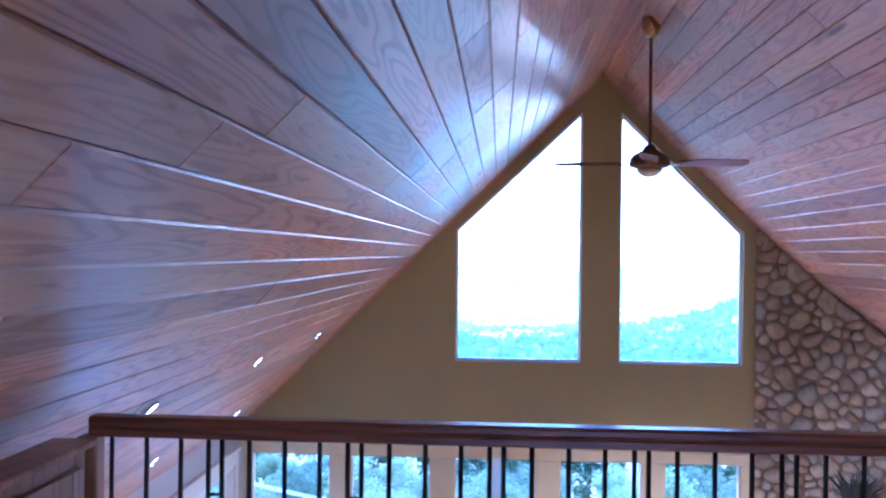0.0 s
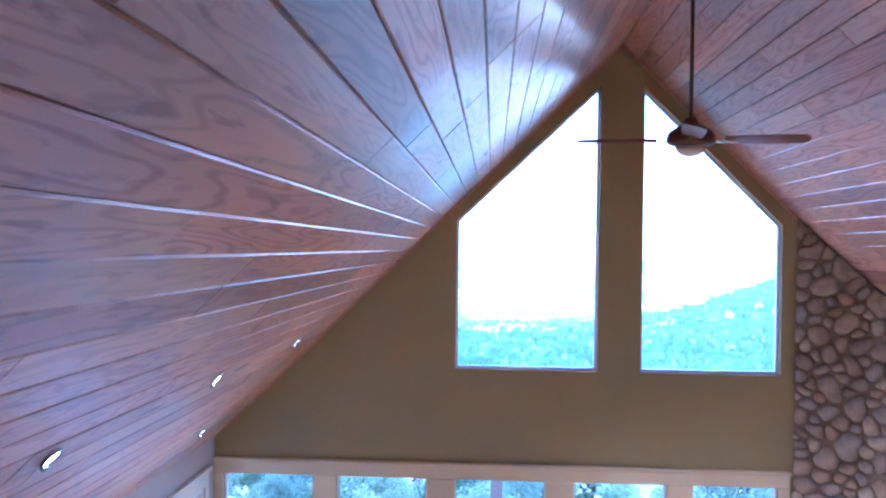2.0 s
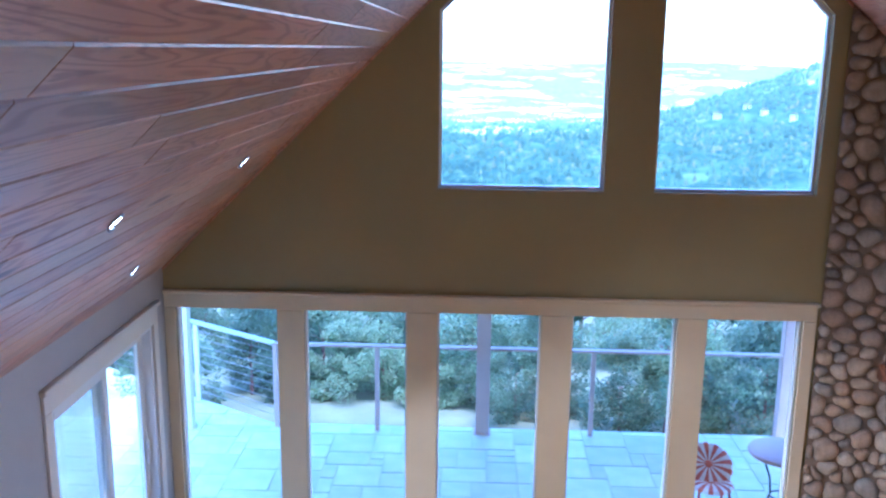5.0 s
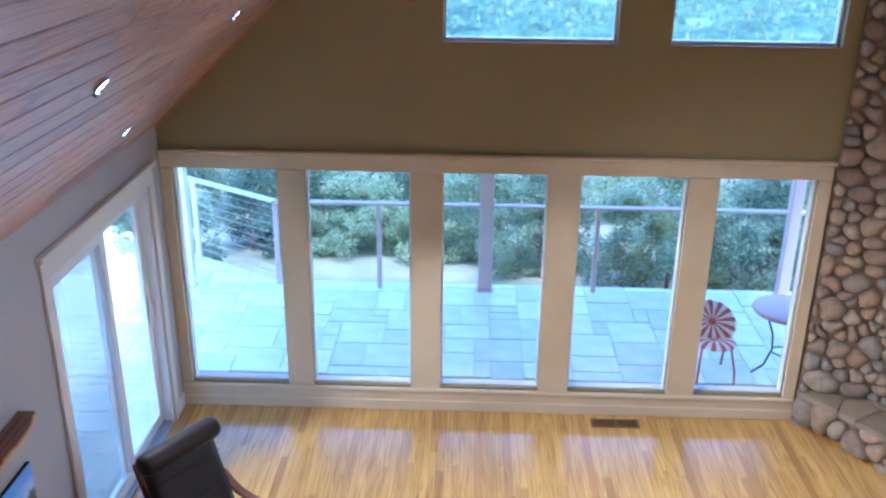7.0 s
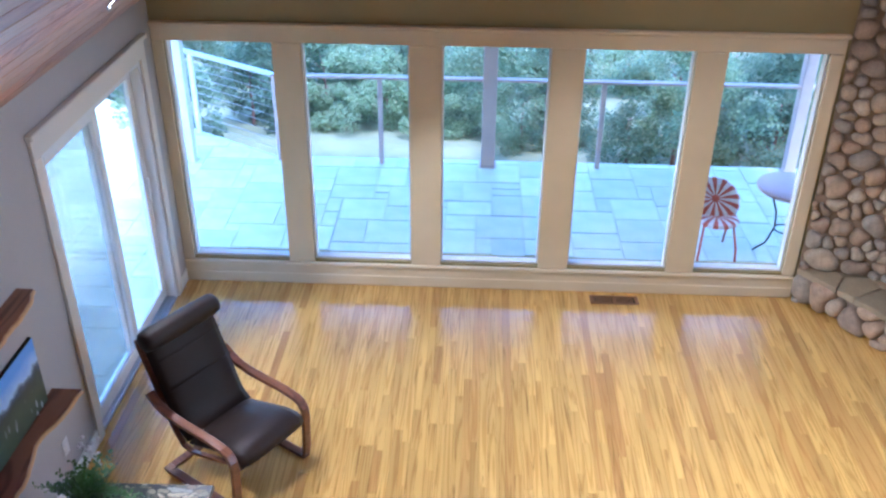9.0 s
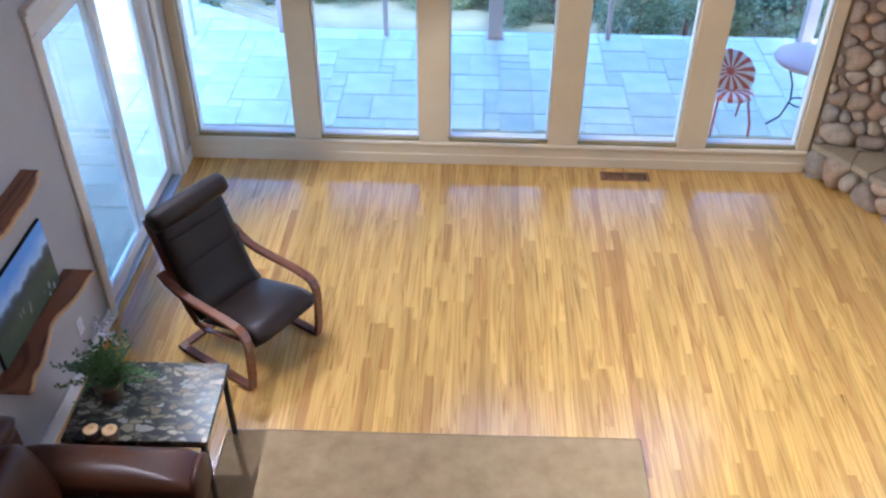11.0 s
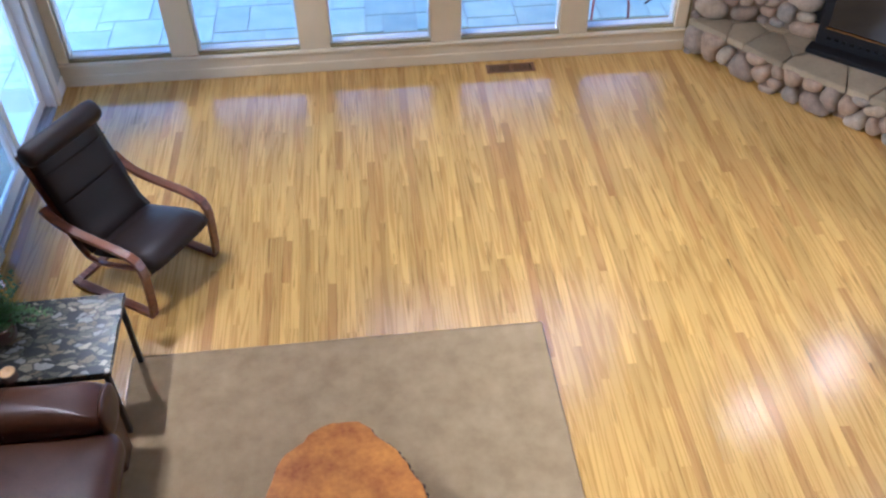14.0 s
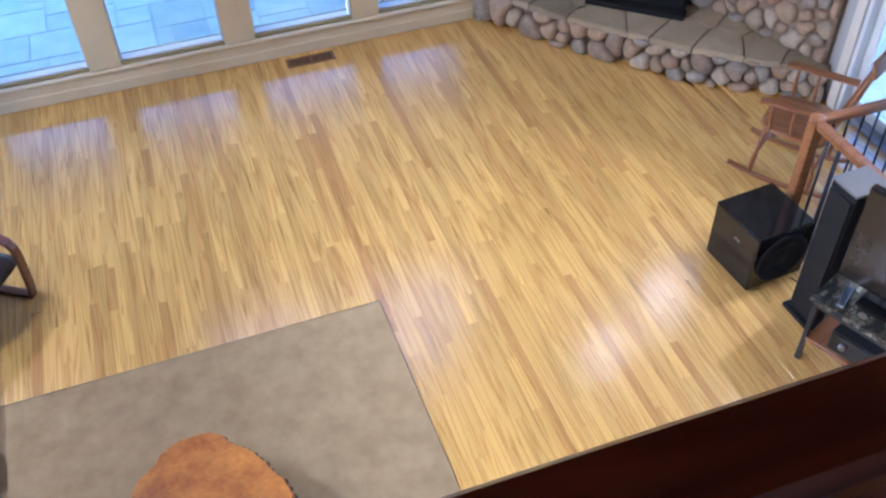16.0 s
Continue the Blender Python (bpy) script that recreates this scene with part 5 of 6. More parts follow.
for px in (-0.16, 0.16):
    for py in (-0.16, 0.16):
        sh = Shape()
        sh.lathe([(0.02, 0.0), (0.018, 0.0195)], 12, pose(px, py, 0))
        part("foot", sh, MATT_BLACK, sub)
tower = thing("tower_speaker", pose(3.365, 6.67, 0, 0, 0, 3), "tall slim black floor-standing loudspeaker with a grey top", "loudspeaker")
sh = Shape()
sh.box(-0.11, 0.11, -0.09, 0.09, 0.03, 0.985, 0.006)
part("cabinet", sh, MATT_BLACK, tower)
sh = Shape()
sh.box(-0.115, 0.115, -0.095, 0.095, 0.987, 1.003, 0.004)
part("top_plate", sh, GREY_CLOTH, tower, "grey top plate")
sh = Shape()
sh.box(-0.14, 0.14, -0.12, 0.12, 0.0, 0.028, 0.006)
part("plinth", sh, MATT_BLACK, tower)
sh = Shape()
sh.box(-0.124, -0.111, -0.08, 0.08, 0.06, 0.95, 0.004)
part("grille", sh, MATT_BLACK, tower)
stand = granite_table("media_table", pose(3.319, 6.115, 0, 0, 0, 22), 0.30, 0.80, 0.50, "low media table with a black speckled granite top and iron legs")
sh = Shape()
sh.box(-0.13, 0.13, -0.36, 0.36, 0.17, 0.195, 0.003)
part("shelf", sh, ROCKER_WOOD, stand, "orange wooden lower shelf")
box = thing("receiver", pose(3.319, 6.115, 0.1955, 0, 0, 22), "black audio receiver on the media table shelf", "receiver")
sh = Shape()
sh.box(-0.12, 0.12, -0.24, 0.24, 0.008, 0.15, 0.005)
part("case", sh, MATT_BLACK, box)
sh = Shape()
sh.box(-0.124, -0.121, -0.23, 0.23, 0.02, 0.14)
part("front_panel", sh, GLOSS_BLACK, box)
for y in (-0.16, 0.16):
    sh = Shape()
    sh.lathe([(0.022, 0.0), (0.02, 0.018)], 16, pose(-0.124, y, 0.085, 0, -90, 0))
    part("knob", sh, STEEL, box)
    for x in (-0.09, 0.09):
        sh = Shape()
        sh.lathe([(0.016, 0.0), (0.014, 0.0078)], 10, pose(x, y, 0))
        part("foot", sh, MATT_BLACK, box)
rem = thing("remote_control", pose(3.19, 6.36, 0.5005, 0, 0, 35), "slim silver remote control lying on the media table", "remote")
sh = Shape()
sh.box(-0.085, 0.085, -0.02, 0.02, 0, 0.014, 0.004)
part("case", sh, STEEL, rem)
screen = thing("television", pose(3.40, 6.06, 0.5005, 0, 0, 22), "flat black television standing on the media table", "television")
sh = Shape()
sh.box(-0.02, 0.03, -0.52, 0.46, 0.06, 0.66, 0.006)
part("bezel", sh, GLOSS_BLACK, screen)
sh = Shape()
sh.box(-0.0225, -0.0205, -0.50, 0.44, 0.085, 0.645)
part("screen", sh, varied("screen_glass", (0.02, 0.014, 0.01), (0.024, 0.017, 0.012), 2.0, 0.14, 40.0, 0.0), screen)
sh = Shape()
sh.box(-0.09, 0.06, -0.2, 0.3, 0.0, 0.018, 0.005).box(-0.015, 0.025, -0.06, 0.06, 0.018, 0.062)
part("foot", sh, GLOSS_BLACK, screen)
cable = thing("cable", pose(0, 0, 0), "black cable trailing behind the subwoofer", "cable")
sh = Shape()
sh.tube([(3.40, 6.95, 0.006), (3.42, 6.88, 0.006), (3.36, 6.83, 0.006), (3.45, 6.80, 0.006), (3.53, 6.86, 0.006), (3.52, 6.70, 0.006)], 0.005, 6)
part("cord", sh, MATT_BLACK, cable)

guard = thing("stair_railing", pose(0, 0, 0), "oak handrail on black iron balusters guarding the stairwell", "railing")
NX, NY, NZ = 3.56, 7.29, 0.93
sh = Shape()
sh.box(NX - 0.035, NX + 0.035, NY - 0.035, NY + 0.035, 0.0, NZ - 0.03, 0.005)
part("newel", sh, ROCKER_WOOD, guard)
sh = Shape()
sh.lathe([(0.03, -0.03), (0.045, -0.02), (0.045, 0.0), (0.03, 0.012), (0.005, 0.016)], 20, pose(NX, NY, NZ))
part("newel_cap", sh, ROCKER_WOOD, guard)
for p, q in (((NX, NY - 0.03), (NX, 4.2)), ((NX + 0.03, NY), (RIGHT_X - 0.03, NY))):
    sh = Shape()
    if p[0] == q[0]:
        sh.box(p[0] - 0.03, p[0] + 0.03, q[1], p[1], NZ - 0.06, NZ, 0.012)
    else:
        sh.box(p[0], q[0], p[1] - 0.03, p[1] + 0.03, NZ - 0.06, NZ, 0.012)
    part("handrail", sh, ROCKER_WOOD, guard)
bm2 = Shape()
bm2.tube([(0, 0, 0.0), (0, 0, NZ - 0.058)], 0.0075, 8)
bm2_mesh = bm2.mesh("baluster", IRON)
for k in range(26):
    ob = new("baluster", bm2_mesh)
    ob.parent, ob.location = guard, (NX, NY - 0.13 - k * 0.105, 0)
for k in range(10):
    ob = new("baluster", bm2_mesh)
    ob.parent, ob.location = guard, (NX + 0.13 + k * 0.105, NY, 0)

# rocking chair, facing +x in its own frame
rock = thing("rocking_chair", pose(4.0, 7.86, 0, 0, 0, 126), "orange-brown wooden rocking chair with a spindle back", "rocking chair")
for sy in (-1, 1):
    y = sy * 0.22
    sh = Shape()
    sh.strap([(0.36, y, 0.055), (0.25, y, 0.03), (0.1, y, 0.016), (-0.1, y, 0.016), (-0.28, y, 0.038), (-0.42, y, 0.085)], (0, 1, 0), 0.035, 0.03)
    part("rocker", sh, ROCKER_WOOD, rock)
    for x, tx in ((0.20, 0.17), (-0.20, -0.15)):
        sh = Shape()
        zb = 0.035 if x > 0 else 0.035
        sh.tube([(x, y, zb), (x * 0.98, y * 0.98, 0.15), (x * 0.95, y * 0.95, 0.2), (tx, y * 0.9, 0.39)], [0.014, 0.02, 0.014, 0.016], 8)
        part("leg", sh, ROCKER_WOOD, rock)
    sh = Shape()
    sh.strap([(0.23, y * 1.12, 0.625), (0.16, y * 1.12, 0.64), (0.0, y * 1.1, 0.638), (-0.16, y * 1.02, 0.65), (-0.24, y * 0.98, 0.66)], (0, 1, 0), 0.065, 0.022)
    part("armrest", sh, ROCKER_WOOD, rock)
    for x in (0.14, 0.0):
        sh = Shape()
        sh.tube([(x, y * 0.98, 0.40), (x + 0.01, y * 1.05, 0.52), (x + 0.01, y * 1.1, 0.63)], [0.009, 0.013, 0.009], 8)
        part("arm_spindle", sh, ROCKER_WOOD, rock)
    sh = Shape()
    sh.tube([(-0.19, y * 0.9, 0.40), (-0.27, y * 0.95, 0.68), (-0.36, y * 0.98, 1.02)], [0.016, 0.017, 0.013], 8)
    part("back_post", sh, ROCKER_WOOD, rock)
sh = Shape(True)
sh.pillow((0.47, 0.47, 0.05), pose(0, 0, 0.40, 0, -2, 0), 0.5, 0.5, 32, 10)
part("seat", sh, ROCKER_WOOD, rock)
sh = Shape()
sh.strap([(-0.355 - 0.03 * math.cos(a * 1.5), 0.25 * math.sin(a), 1.03 + 0.035 * math.cos(a * 1.2)) for a in [-1.2 + 0.3 * k for k in range(9)]], (0.25, 0, 1), 0.12, 0.022)
part("crest_rail", sh, ROCKER_WOOD, rock)
for k in range(6):
    y = -0.14 + 0.056 * k
    sh = Shape()
    sh.tube([(-0.20, y * 0.9, 0.41), (-0.29, y, 0.70), (-0.365, y * 1.05, 1.0)], [0.007, 0.010, 0.007], 6)
    part("spindle", sh, ROCKER_WOOD, rock)
for x in (0.19, -0.19):
    sh = Shape()
    sh.tube([(x, -0.21, 0.19), (x, 0, 0.19), (x, 0.21, 0.19)], [0.009, 0.014, 0.009], 8)
    part("stretcher", sh, ROCKER_WOOD, rock)

# ---- west wall: live-edge shelves and a landscape picture ----
def live_shelf(z, y0, y1, depth, seed, label):
    s = thing("live_edge_shelf", pose(LEFT_X, 0, z), label, "shelf", "live-edge wall shelves")
    rng = random.Random(seed)
    sh = Shape()
    n = 22
    front = []
    for k in range(n + 1):
        t = k / n
        w = depth * (0.88 + 0.22 * math.sin(t * 5.1 + seed) + 0.06 * math.sin(t * 13 + seed * 2)) + rng.uniform(-0.006, 0.006)
        front.append((w, y0 + (y1 - y0) * t))
    vs, fs = [], []
    for zz, k in ((-0.045, 0.88), (-0.03, 0.97), (-0.012, 1.0), (0.0, 0.985)):
        vs += [(0.001, y, zz) for _, y in front] + [(w * k, y, zz) for w, y in front]
    m = n + 1
    for r in range(3):
        a, b = r * 2 * m + m, (r + 1) * 2 * m + m
        fs += [(a + i, a + i + 1, b + i + 1, b + i) for i in range(n)]
        fs += [(a, a - m, b - m, b), (a + n, a - m + n, b - m + n, b + n)]
    t3 = 3 * 2 * m
    fs += [(t3 + i, t3 + i + 1, t3 + m + i + 1, t3 + m + i) for i in range(n)]
    fs += [(i, i + 1, m + i + 1, m + i) for i in range(n)]
    sh.add(vs, fs, False)
    part("board", sh, SLAB_WOOD, s)
    sh = Shape()
    sh.tube([(w * 0.995, y, -0.02) for w, y in front], 0.014, 6)
    part("bark_edge", sh, PALE_WOOD, s, "pale waney edge")
    return s


live_shelf(0.75, 7.20, 8.15, 0.18, 2, "live-edge reddish wooden wall shelf below a landscape picture")
live_shelf(1.50, 7.22, 8.06, 0.13, 5, "live-edge reddish wooden wall shelf above a landscape picture")
pm, pnt, pbs = material("landscape_print", 0.35)
tc = pnt.nodes.new("ShaderNodeTexCoord")
sep = pnt.nodes.new("ShaderNodeSeparateXYZ")
link(pnt, tc.outputs["Object"], sep.inputs[0])
wob = node(pnt, "ShaderNodeTexNoise", Scale=9.0, Detail=7.0)
link(pnt, tc.outputs["Object"], wob.inputs["Vector"])
hh = node(pnt, "ShaderNodeMath", op="MULTIPLY_ADD")
link(pnt, wob.outputs[0], hh.inputs[0])
hh.inputs[1].default_value = 0.16
link(pnt, sep.outputs["Z"], hh.inputs[2])
base = ramp(pnt, hh.outputs[0], [(0.0, (0.05, 0.08, 0.05)), (0.2, (0.09, 0.12, 0.07)), (0.30, (0.04, 0.06, 0.06)), (0.33, (0.07, 0.11, 0.2)), (0.36, (0.45, 0.64, 0.95)), (0.46, (0.16, 0.38, 0.9))])
dots = node(pnt, "ShaderNodeTexVoronoi", Scale=26.0)
mp = pnt.nodes.new("ShaderNodeMapping")
mp.inputs["Scale"].default_value = (1, 1, 0.35)
link(pnt, tc.outputs["Object"], mp.inputs["Vector"])
link(pnt, mp.outputs[0], dots.inputs["Vector"])
df = ramp(pnt, dots.outputs["Distance"], [(0.2, (1, 1, 1)), (0.32, (0, 0, 0))])
low = ramp(pnt, hh.outputs[0], [(0.12, (0.9,) * 3), (0.26, (0, 0, 0))])
link(pnt, blend(pnt, blend(pnt, 1.0, df, low, "MULTIPLY"), base, (0.55, 0.58, 0.56)), pbs.inputs["Base Color"])
pic = thing("landscape_picture", pose(LEFT_X, 7.68, 0.755), "unframed landscape picture of a meadow under blue sky", "picture")
sh = Shape()
sh.box(0.002, 0.024, -0.36, 0.36, 0.0, 0.44, 0.002)
part("backing", sh, MATT_BLACK, pic)
sh = Shape()
sh.box(0.0245, 0.027, -0.358, 0.358, 0.003, 0.437)
part("print", sh, pm, pic)
sock = thing("wall_outlet", pose(LEFT_X, 8.13, 0.315), "white wall outlet cover plate", "outlet")
sh = Shape()
sh.box(0.0005, 0.006, -0.036, 0.036, -0.058, 0.058, 0.003)
part("plate", sh, OUTLET, sock)
sh = Shape()
for z in (-0.022, 0.022):
    sh.box(0.0062, 0.008, -0.016, 0.016, z - 0.014, z + 0.014, 0.002)
part("socket", sh, OUTLET, sock)

# ---- outside: deck, railing, garden furniture ----
DECK_Z = -0.11
sh = Shape()
sh.prism([(-7.5, 5.0), (LEFT_X - T, 5.0), (LEFT_X - T, Y1), (6.2, Y1), (6.2, 13.42), (-2.25, 13.42), (-3.35, 14.12), (-7.5, 16.7)], DECK_Z - 0.25, DECK_Z - 0.005, "z")
structure("deck_slab", sh, GROUT, "mortar bed of the slate deck", "deck")
deck = tagged(new("deck"), "deck paved with blue-green slate tiles of mixed sizes", "deck", "", "structure")


rng = random.Random(31)
taken, unit, tiles = set(), 0.152, []
for j in range(0, 76):
    for i in range(0, 90):
        if (i, j) in taken:
            continue
        opts = [(3, 2), (2, 2), (2, 3), (2, 1), (1, 1), (1, 2), (3, 3)]
        rng.shuffle(opts)
        opts.sort(key=lambda o: -o[0] * o[1] if rng.random() < 0.55 else 0)
        for w, h in opts + [(1, 1)]:
            cells = [(i + a, j + b) for a in range(w) for b in range(h)]
            if not any(c in taken for c in cells):
                taken.update(cells)
                x0, y0 = -7.4 + i * unit, 5.4 + j * unit
                tiles.append((x0, y0, x0 + w * unit, y0 + h * unit))
                break
tile_rest = Shape()
count = 0
for x0, y0, x1, y1 in tiles:
    cx, cy = (x0 + x1) / 2, (y0 + y1) / 2
    g = 0.005
    poly = [(x0 + g, y0 + g), (x1 - g, y0 + g), (x1 - g, y1 - g), (x0 + g, y1 - g)]
    poly = clip_half(poly, 0, 13.42, 0, 1) if cx > -2.25 else clip_half(poly, -2.25, 13.42, 0.537, 0.844)
    if poly and cy > Y1 - 0.3 and cx > LEFT_X - T - 0.3:
        poly = clip_half(poly, 0, Y1 + 0.005, 0, -1)
    elif poly and cy <= Y1:
        poly = clip_half(poly, LEFT_X - T - 0.005, 0, 1, 0)
    if len(poly) < 3:
        continue
    if max(p[0] for p in poly) - min(p[0] for p in poly) < 0.03 or max(p[1] for p in poly) - min(p[1] for p in poly) < 0.03:
        continue
    near = 10.5 < cy < 14.2 and -4.2 < cx < 4.2 or (cy > 8.2 and -4.8 < cx < -2.4)
    lift = rng.uniform(-0.002, 0.003)
    s = Shape()
    local = [(px - cx, py - cy) for px, py in poly]
    s.prism(local, -0.02, lift - 0.003, "z")
    small = inset(local, 0.004)
    if len(small) > 2:
        s.prism(small, -0.01, lift, "z")
    if near and count < 295:
        ob = part("tile", s, SLATE, deck)
        ob.location = (cx, cy, DECK_Z)
        count += 1
    else:
        tile_rest.add([Vector(p) + Vector((cx, cy, DECK_Z)) for p in s.v], s.f, False)
tagged(part("far_tile", tile_rest, SLATE, deck), kind="stuff")

rail = thing("deck_railing", pose(0, 0, 0), "metal deck railing with a flat top rail and steel cables", "railing")
POSTS = [(-1.02, 13.28), (1.36, 13.28), (-2.16, 13.30), (-3.27, 14.0), (-5.1, 15.16), (-6.9, 16.3)]
for x, y in POSTS:
    s = Shape()
    s.box(x - 0.025, x + 0.025, y - 0.025, y + 0.025, DECK_Z, 0.862, 0.004)
    part("post", s, POST_PAINT if x > -3 else WHITE_POST, rail)
for p, q in (((-2.16, 13.30), (6.1, 13.30)), ((-2.16, 13.30), (-6.95, 16.335))):
    s = Shape()
    s.strap([(*p, 0.876), (*q, 0.876)], (q[1] - p[1], p[0] - q[0], 0), 0.085, 0.028)
    part("top_rail", s, STEEL if p[0] > q[0] else POST_PAINT, rail)
for k in range(9):
    s = Shape()
    z = 0.02 + k * 0.095
    s.tube([(-2.16, 13.30, z), (-6.95, 16.335, z)], 0.004, 6)
    part("cable", s, STEEL, rail)
for x, y, w, mat in ((0.155, 13.30, 0.075, POST_PAINT), (3.45, 13.30, 0.06, POST_PAINT), (-3.14, 13.2, 0.06, WHITE_POST)):
    col = thing("deck_column", pose(x, y, DECK_Z), "square painted deck column standing at the railing", "column", "deck columns")
    s = Shape()
    s.box(-w, w, -w, w, 0.0, 2.2 - DECK_Z - 0.002, 0.006)
    part("shaft", s, mat, col)
    s = Shape()
    s.box(-w - 0.02, w + 0.02, -w - 0.02, w + 0.02, 0.0, 0.012, 0.004)
    part("foot_plate", s, mat, col)


# unseen roof, added to keep sky light off the floor inside the windows
sky_cover = thing("added_sky_cover", pose(0, 0, 0), "unseen flat boarded cover on the deck columns, added to hold back sky light", "roof")
s = Shape()
s.box(-3.25, 3.68, 13.22, 13.36, 2.20, 2.34, 0.006)
part("beam", s, POST_PAINT, sky_cover)
for k in range(20):
    s = Shape()
    x = -3.24 + k * 0.346
    s.box(x, x + 0.343, Y1 + 0.003, 13.48, 2.342, 2.40, 0.004)
    part("board", s, CABINET_WOOD, sky_cover)


def petal_disc(m, r, chair):
    """A round of spring-steel petals, red and white by turns."""
    n = 26
    hub = Shape()
    hub.lathe([(0.045, -0.003), (0.045, 0.004), (0.02, 0.007), (0.005, 0.007)], 16, m)
    part("hub", hub, RED_PAINT, chair)
    for k in range(n):
        a = 2 * math.pi * k / n
        s = Shape()
        w0, w1 = 0.0045, r * math.pi / n * 0.92
        pts = [(0.035, 0.004), (r * 0.6, 0.012), (r * 0.92, 0.0), (r, -0.025)]
        vs = []
        for rad, z in pts:
            w = w0 + (w1 - w0) * (rad / r)
            for sg in (-1, 1):
                for dz in (0, 0.003):
                    vs.append(m @ (pose(0, 0, 0, 0, 0, math.degrees(a)) @ Vector((rad, sg * w, z + dz))))
        fs = []
        for i in range(3):
            o = i * 4
            fs += [(o, o + 4, o + 6, o + 2), (o + 1, o + 3, o + 7, o + 5), (o, o + 1, o + 5, o + 4), (o + 2, o + 6, o + 7, o + 3)]
        fs += [(0, 2, 3, 1), (12, 13, 15, 14)]
        s.add(vs, fs, False)
        part("petal", s, RED_PAINT if k % 2 else WHITE_METAL, chair)


gc = thing("garden_chair", pose(2.21, 11.42, DECK_Z, 0, 0, -90), "red and white sunburst metal garden chair on the slate deck", "chair")
petal_disc(pose(0.02, 0, 0.42), 0.20, gc)
petal_disc(pose(-0.11, 0, 0.535, 0, 42, 0), 0.225, gc)
for sy in (-1, 1):
    s = Shape()
    s.tube([(0.24, sy * 0.17, 0.0), (0.22, sy * 0.16, 0.2), (0.14, sy * 0.13, 0.385), (-0.1, sy * 0.13, 0.385), (-0.15, sy * 0.13, 0.43), (-0.22, sy * 0.10, 0.54), (-0.255, sy * 0.02, 0.60)], 0.011, 8)
    part("side_frame", s, RED_PAINT, gc)
    s = Shape()
    s.tube([(-0.1, sy * 0.13, 0.385), (-0.2, sy * 0.17, 0.18), (-0.27, sy * 0.18, 0.0)], 0.011, 8)
    part("rear_leg", s, RED_PAINT, gc)
gt = thing("garden_table", pose(2.84, 11.42, DECK_Z), "round pinkish bistro table on black wrought-iron legs", "table")
s = Shape()
s.lathe([(0.29, 0.70), (0.305, 0.705), (0.31, 0.72), (0.305, 0.732), (0.29, 0.735)], 40)
part("tabletop", s, PINK_STONE, gt)
for k in range(3):
    a = 2.6 + k * 2.094
    s = Shape()
    c, d = math.cos(a), math.sin(a)
    s.tube([(0.20 * c, 0.20 * d, 0.70), (0.10 * c, 0.10 * d, 0.45), (0.085 * c, 0.085 * d, 0.30), (0.14 * c, 0.14 * d, 0.12), (0.24 * c, 0.24 * d, 0.01)], 0.009, 8)
    part("leg", s, IRON, gt)
s = Shape()
s.tube([(0.09 * math.cos(a), 0.09 * math.sin(a), 0.30) for a in [2 * math.pi * k / 20 for k in range(20)]], 0.007, 6, True)
part("leg_ring", s, IRON, gt)

# ---- ground, shrubs and trees ----


def ground_z(x, y):
    d = max(y - 13.6, 0.0)
    side = max(-x - 5.0, 0.0) * 0.05
    return -0.55 - 0.16 * d - side + 0.12 * noise.noise(Vector((x * 0.3, y * 0.3, 0))) * min(d, 3) / 3


PROFILE = [(0, -0.55), (14, -0.55), (62, -8.3), (150, -17.0), (400, -41.0), (1000, -92.0), (2000, -150.0), (3200, -178.0), (4700, -190.0)]


def profile(d):
    for (a, za), (b, zb) in zip(PROFILE, PROFILE[1:]):
        if d <= b:
            return za + (zb - za) * (d - a) / (b - a)
    return PROFILE[-1][1]


def land_z(x, y):
    d = math.hypot(x, max(y, 0))
    z = profile(d)
    k = max(0.0, min(1.0, (x - 60) / 330))
    z += 92 * k * k * (3 - 2 * k) * math.exp(-((y - 760) / 330) ** 2)
    z += 9 * noise.noise(Vector((x / 170, y / 170, 0))) * min(d / 400, 1.5)
    z += 150 * max(0.0, min(1.0, (d - 3000) / 1700)) * (0.7 + 0.5 * noise.noise(Vector((x / 1500, 3, 0))))
    if d > 55:
        woods = noise.noise(Vector((x / 260, y / 330, 5)))
        if woods > -0.12 or d < 420:
            z += min(d / 90, 3.2) * (0.6 + 1.3 * noise.noise(Vector((x / (3.0 + d / 90), y / (3.0 + d / 60), 2))))
    return z


s = Shape()
ys = [13.0 + i * 1.0 for i in range(52)]
xs = [-40 + i * 2.0 for i in range(41)]
s.add([(x, y, ground_z(x, y)) for y in ys for x in xs], [(j * 41 + i, j * 41 + i + 1, j * 41 + 42 + i, j * 41 + 41 + i) for j in range(51) for i in range(40)], True)
s.add([(-40, -30, -0.8), (40, -30, -0.8), (40, 13.2, -0.62), (-40, 13.2, -0.62)], [(0, 1, 2, 3)])
structure("ground", s, GRASS, "dry grassy slope below the deck", "ground")

bm_, bnt, bbs = material("far_land", 1.0, 0, (0.1, 0.12, 0.06), 0.0)
tc = bnt.nodes.new("ShaderNodeTexCoord")
fine = node(bnt, "ShaderNodeTexNoise", Scale=0.16, Detail=8.0, Roughness=0.7)
broad = node(bnt, "ShaderNodeTexNoise", Scale=0.0042, Detail=5.0, Roughness=0.6)
for q in (fine, broad):
    link(bnt, tc.outputs["Object"], q.inputs["Vector"])
clump = node(bnt, "ShaderNodeTexNoise", Scale=0.035, Detail=9.0, Roughness=0.75)
link(bnt, tc.outputs["Object"], clump.inputs["Vector"])
both = blend(bnt, 0.5, fine.outputs[0], clump.outputs[0])
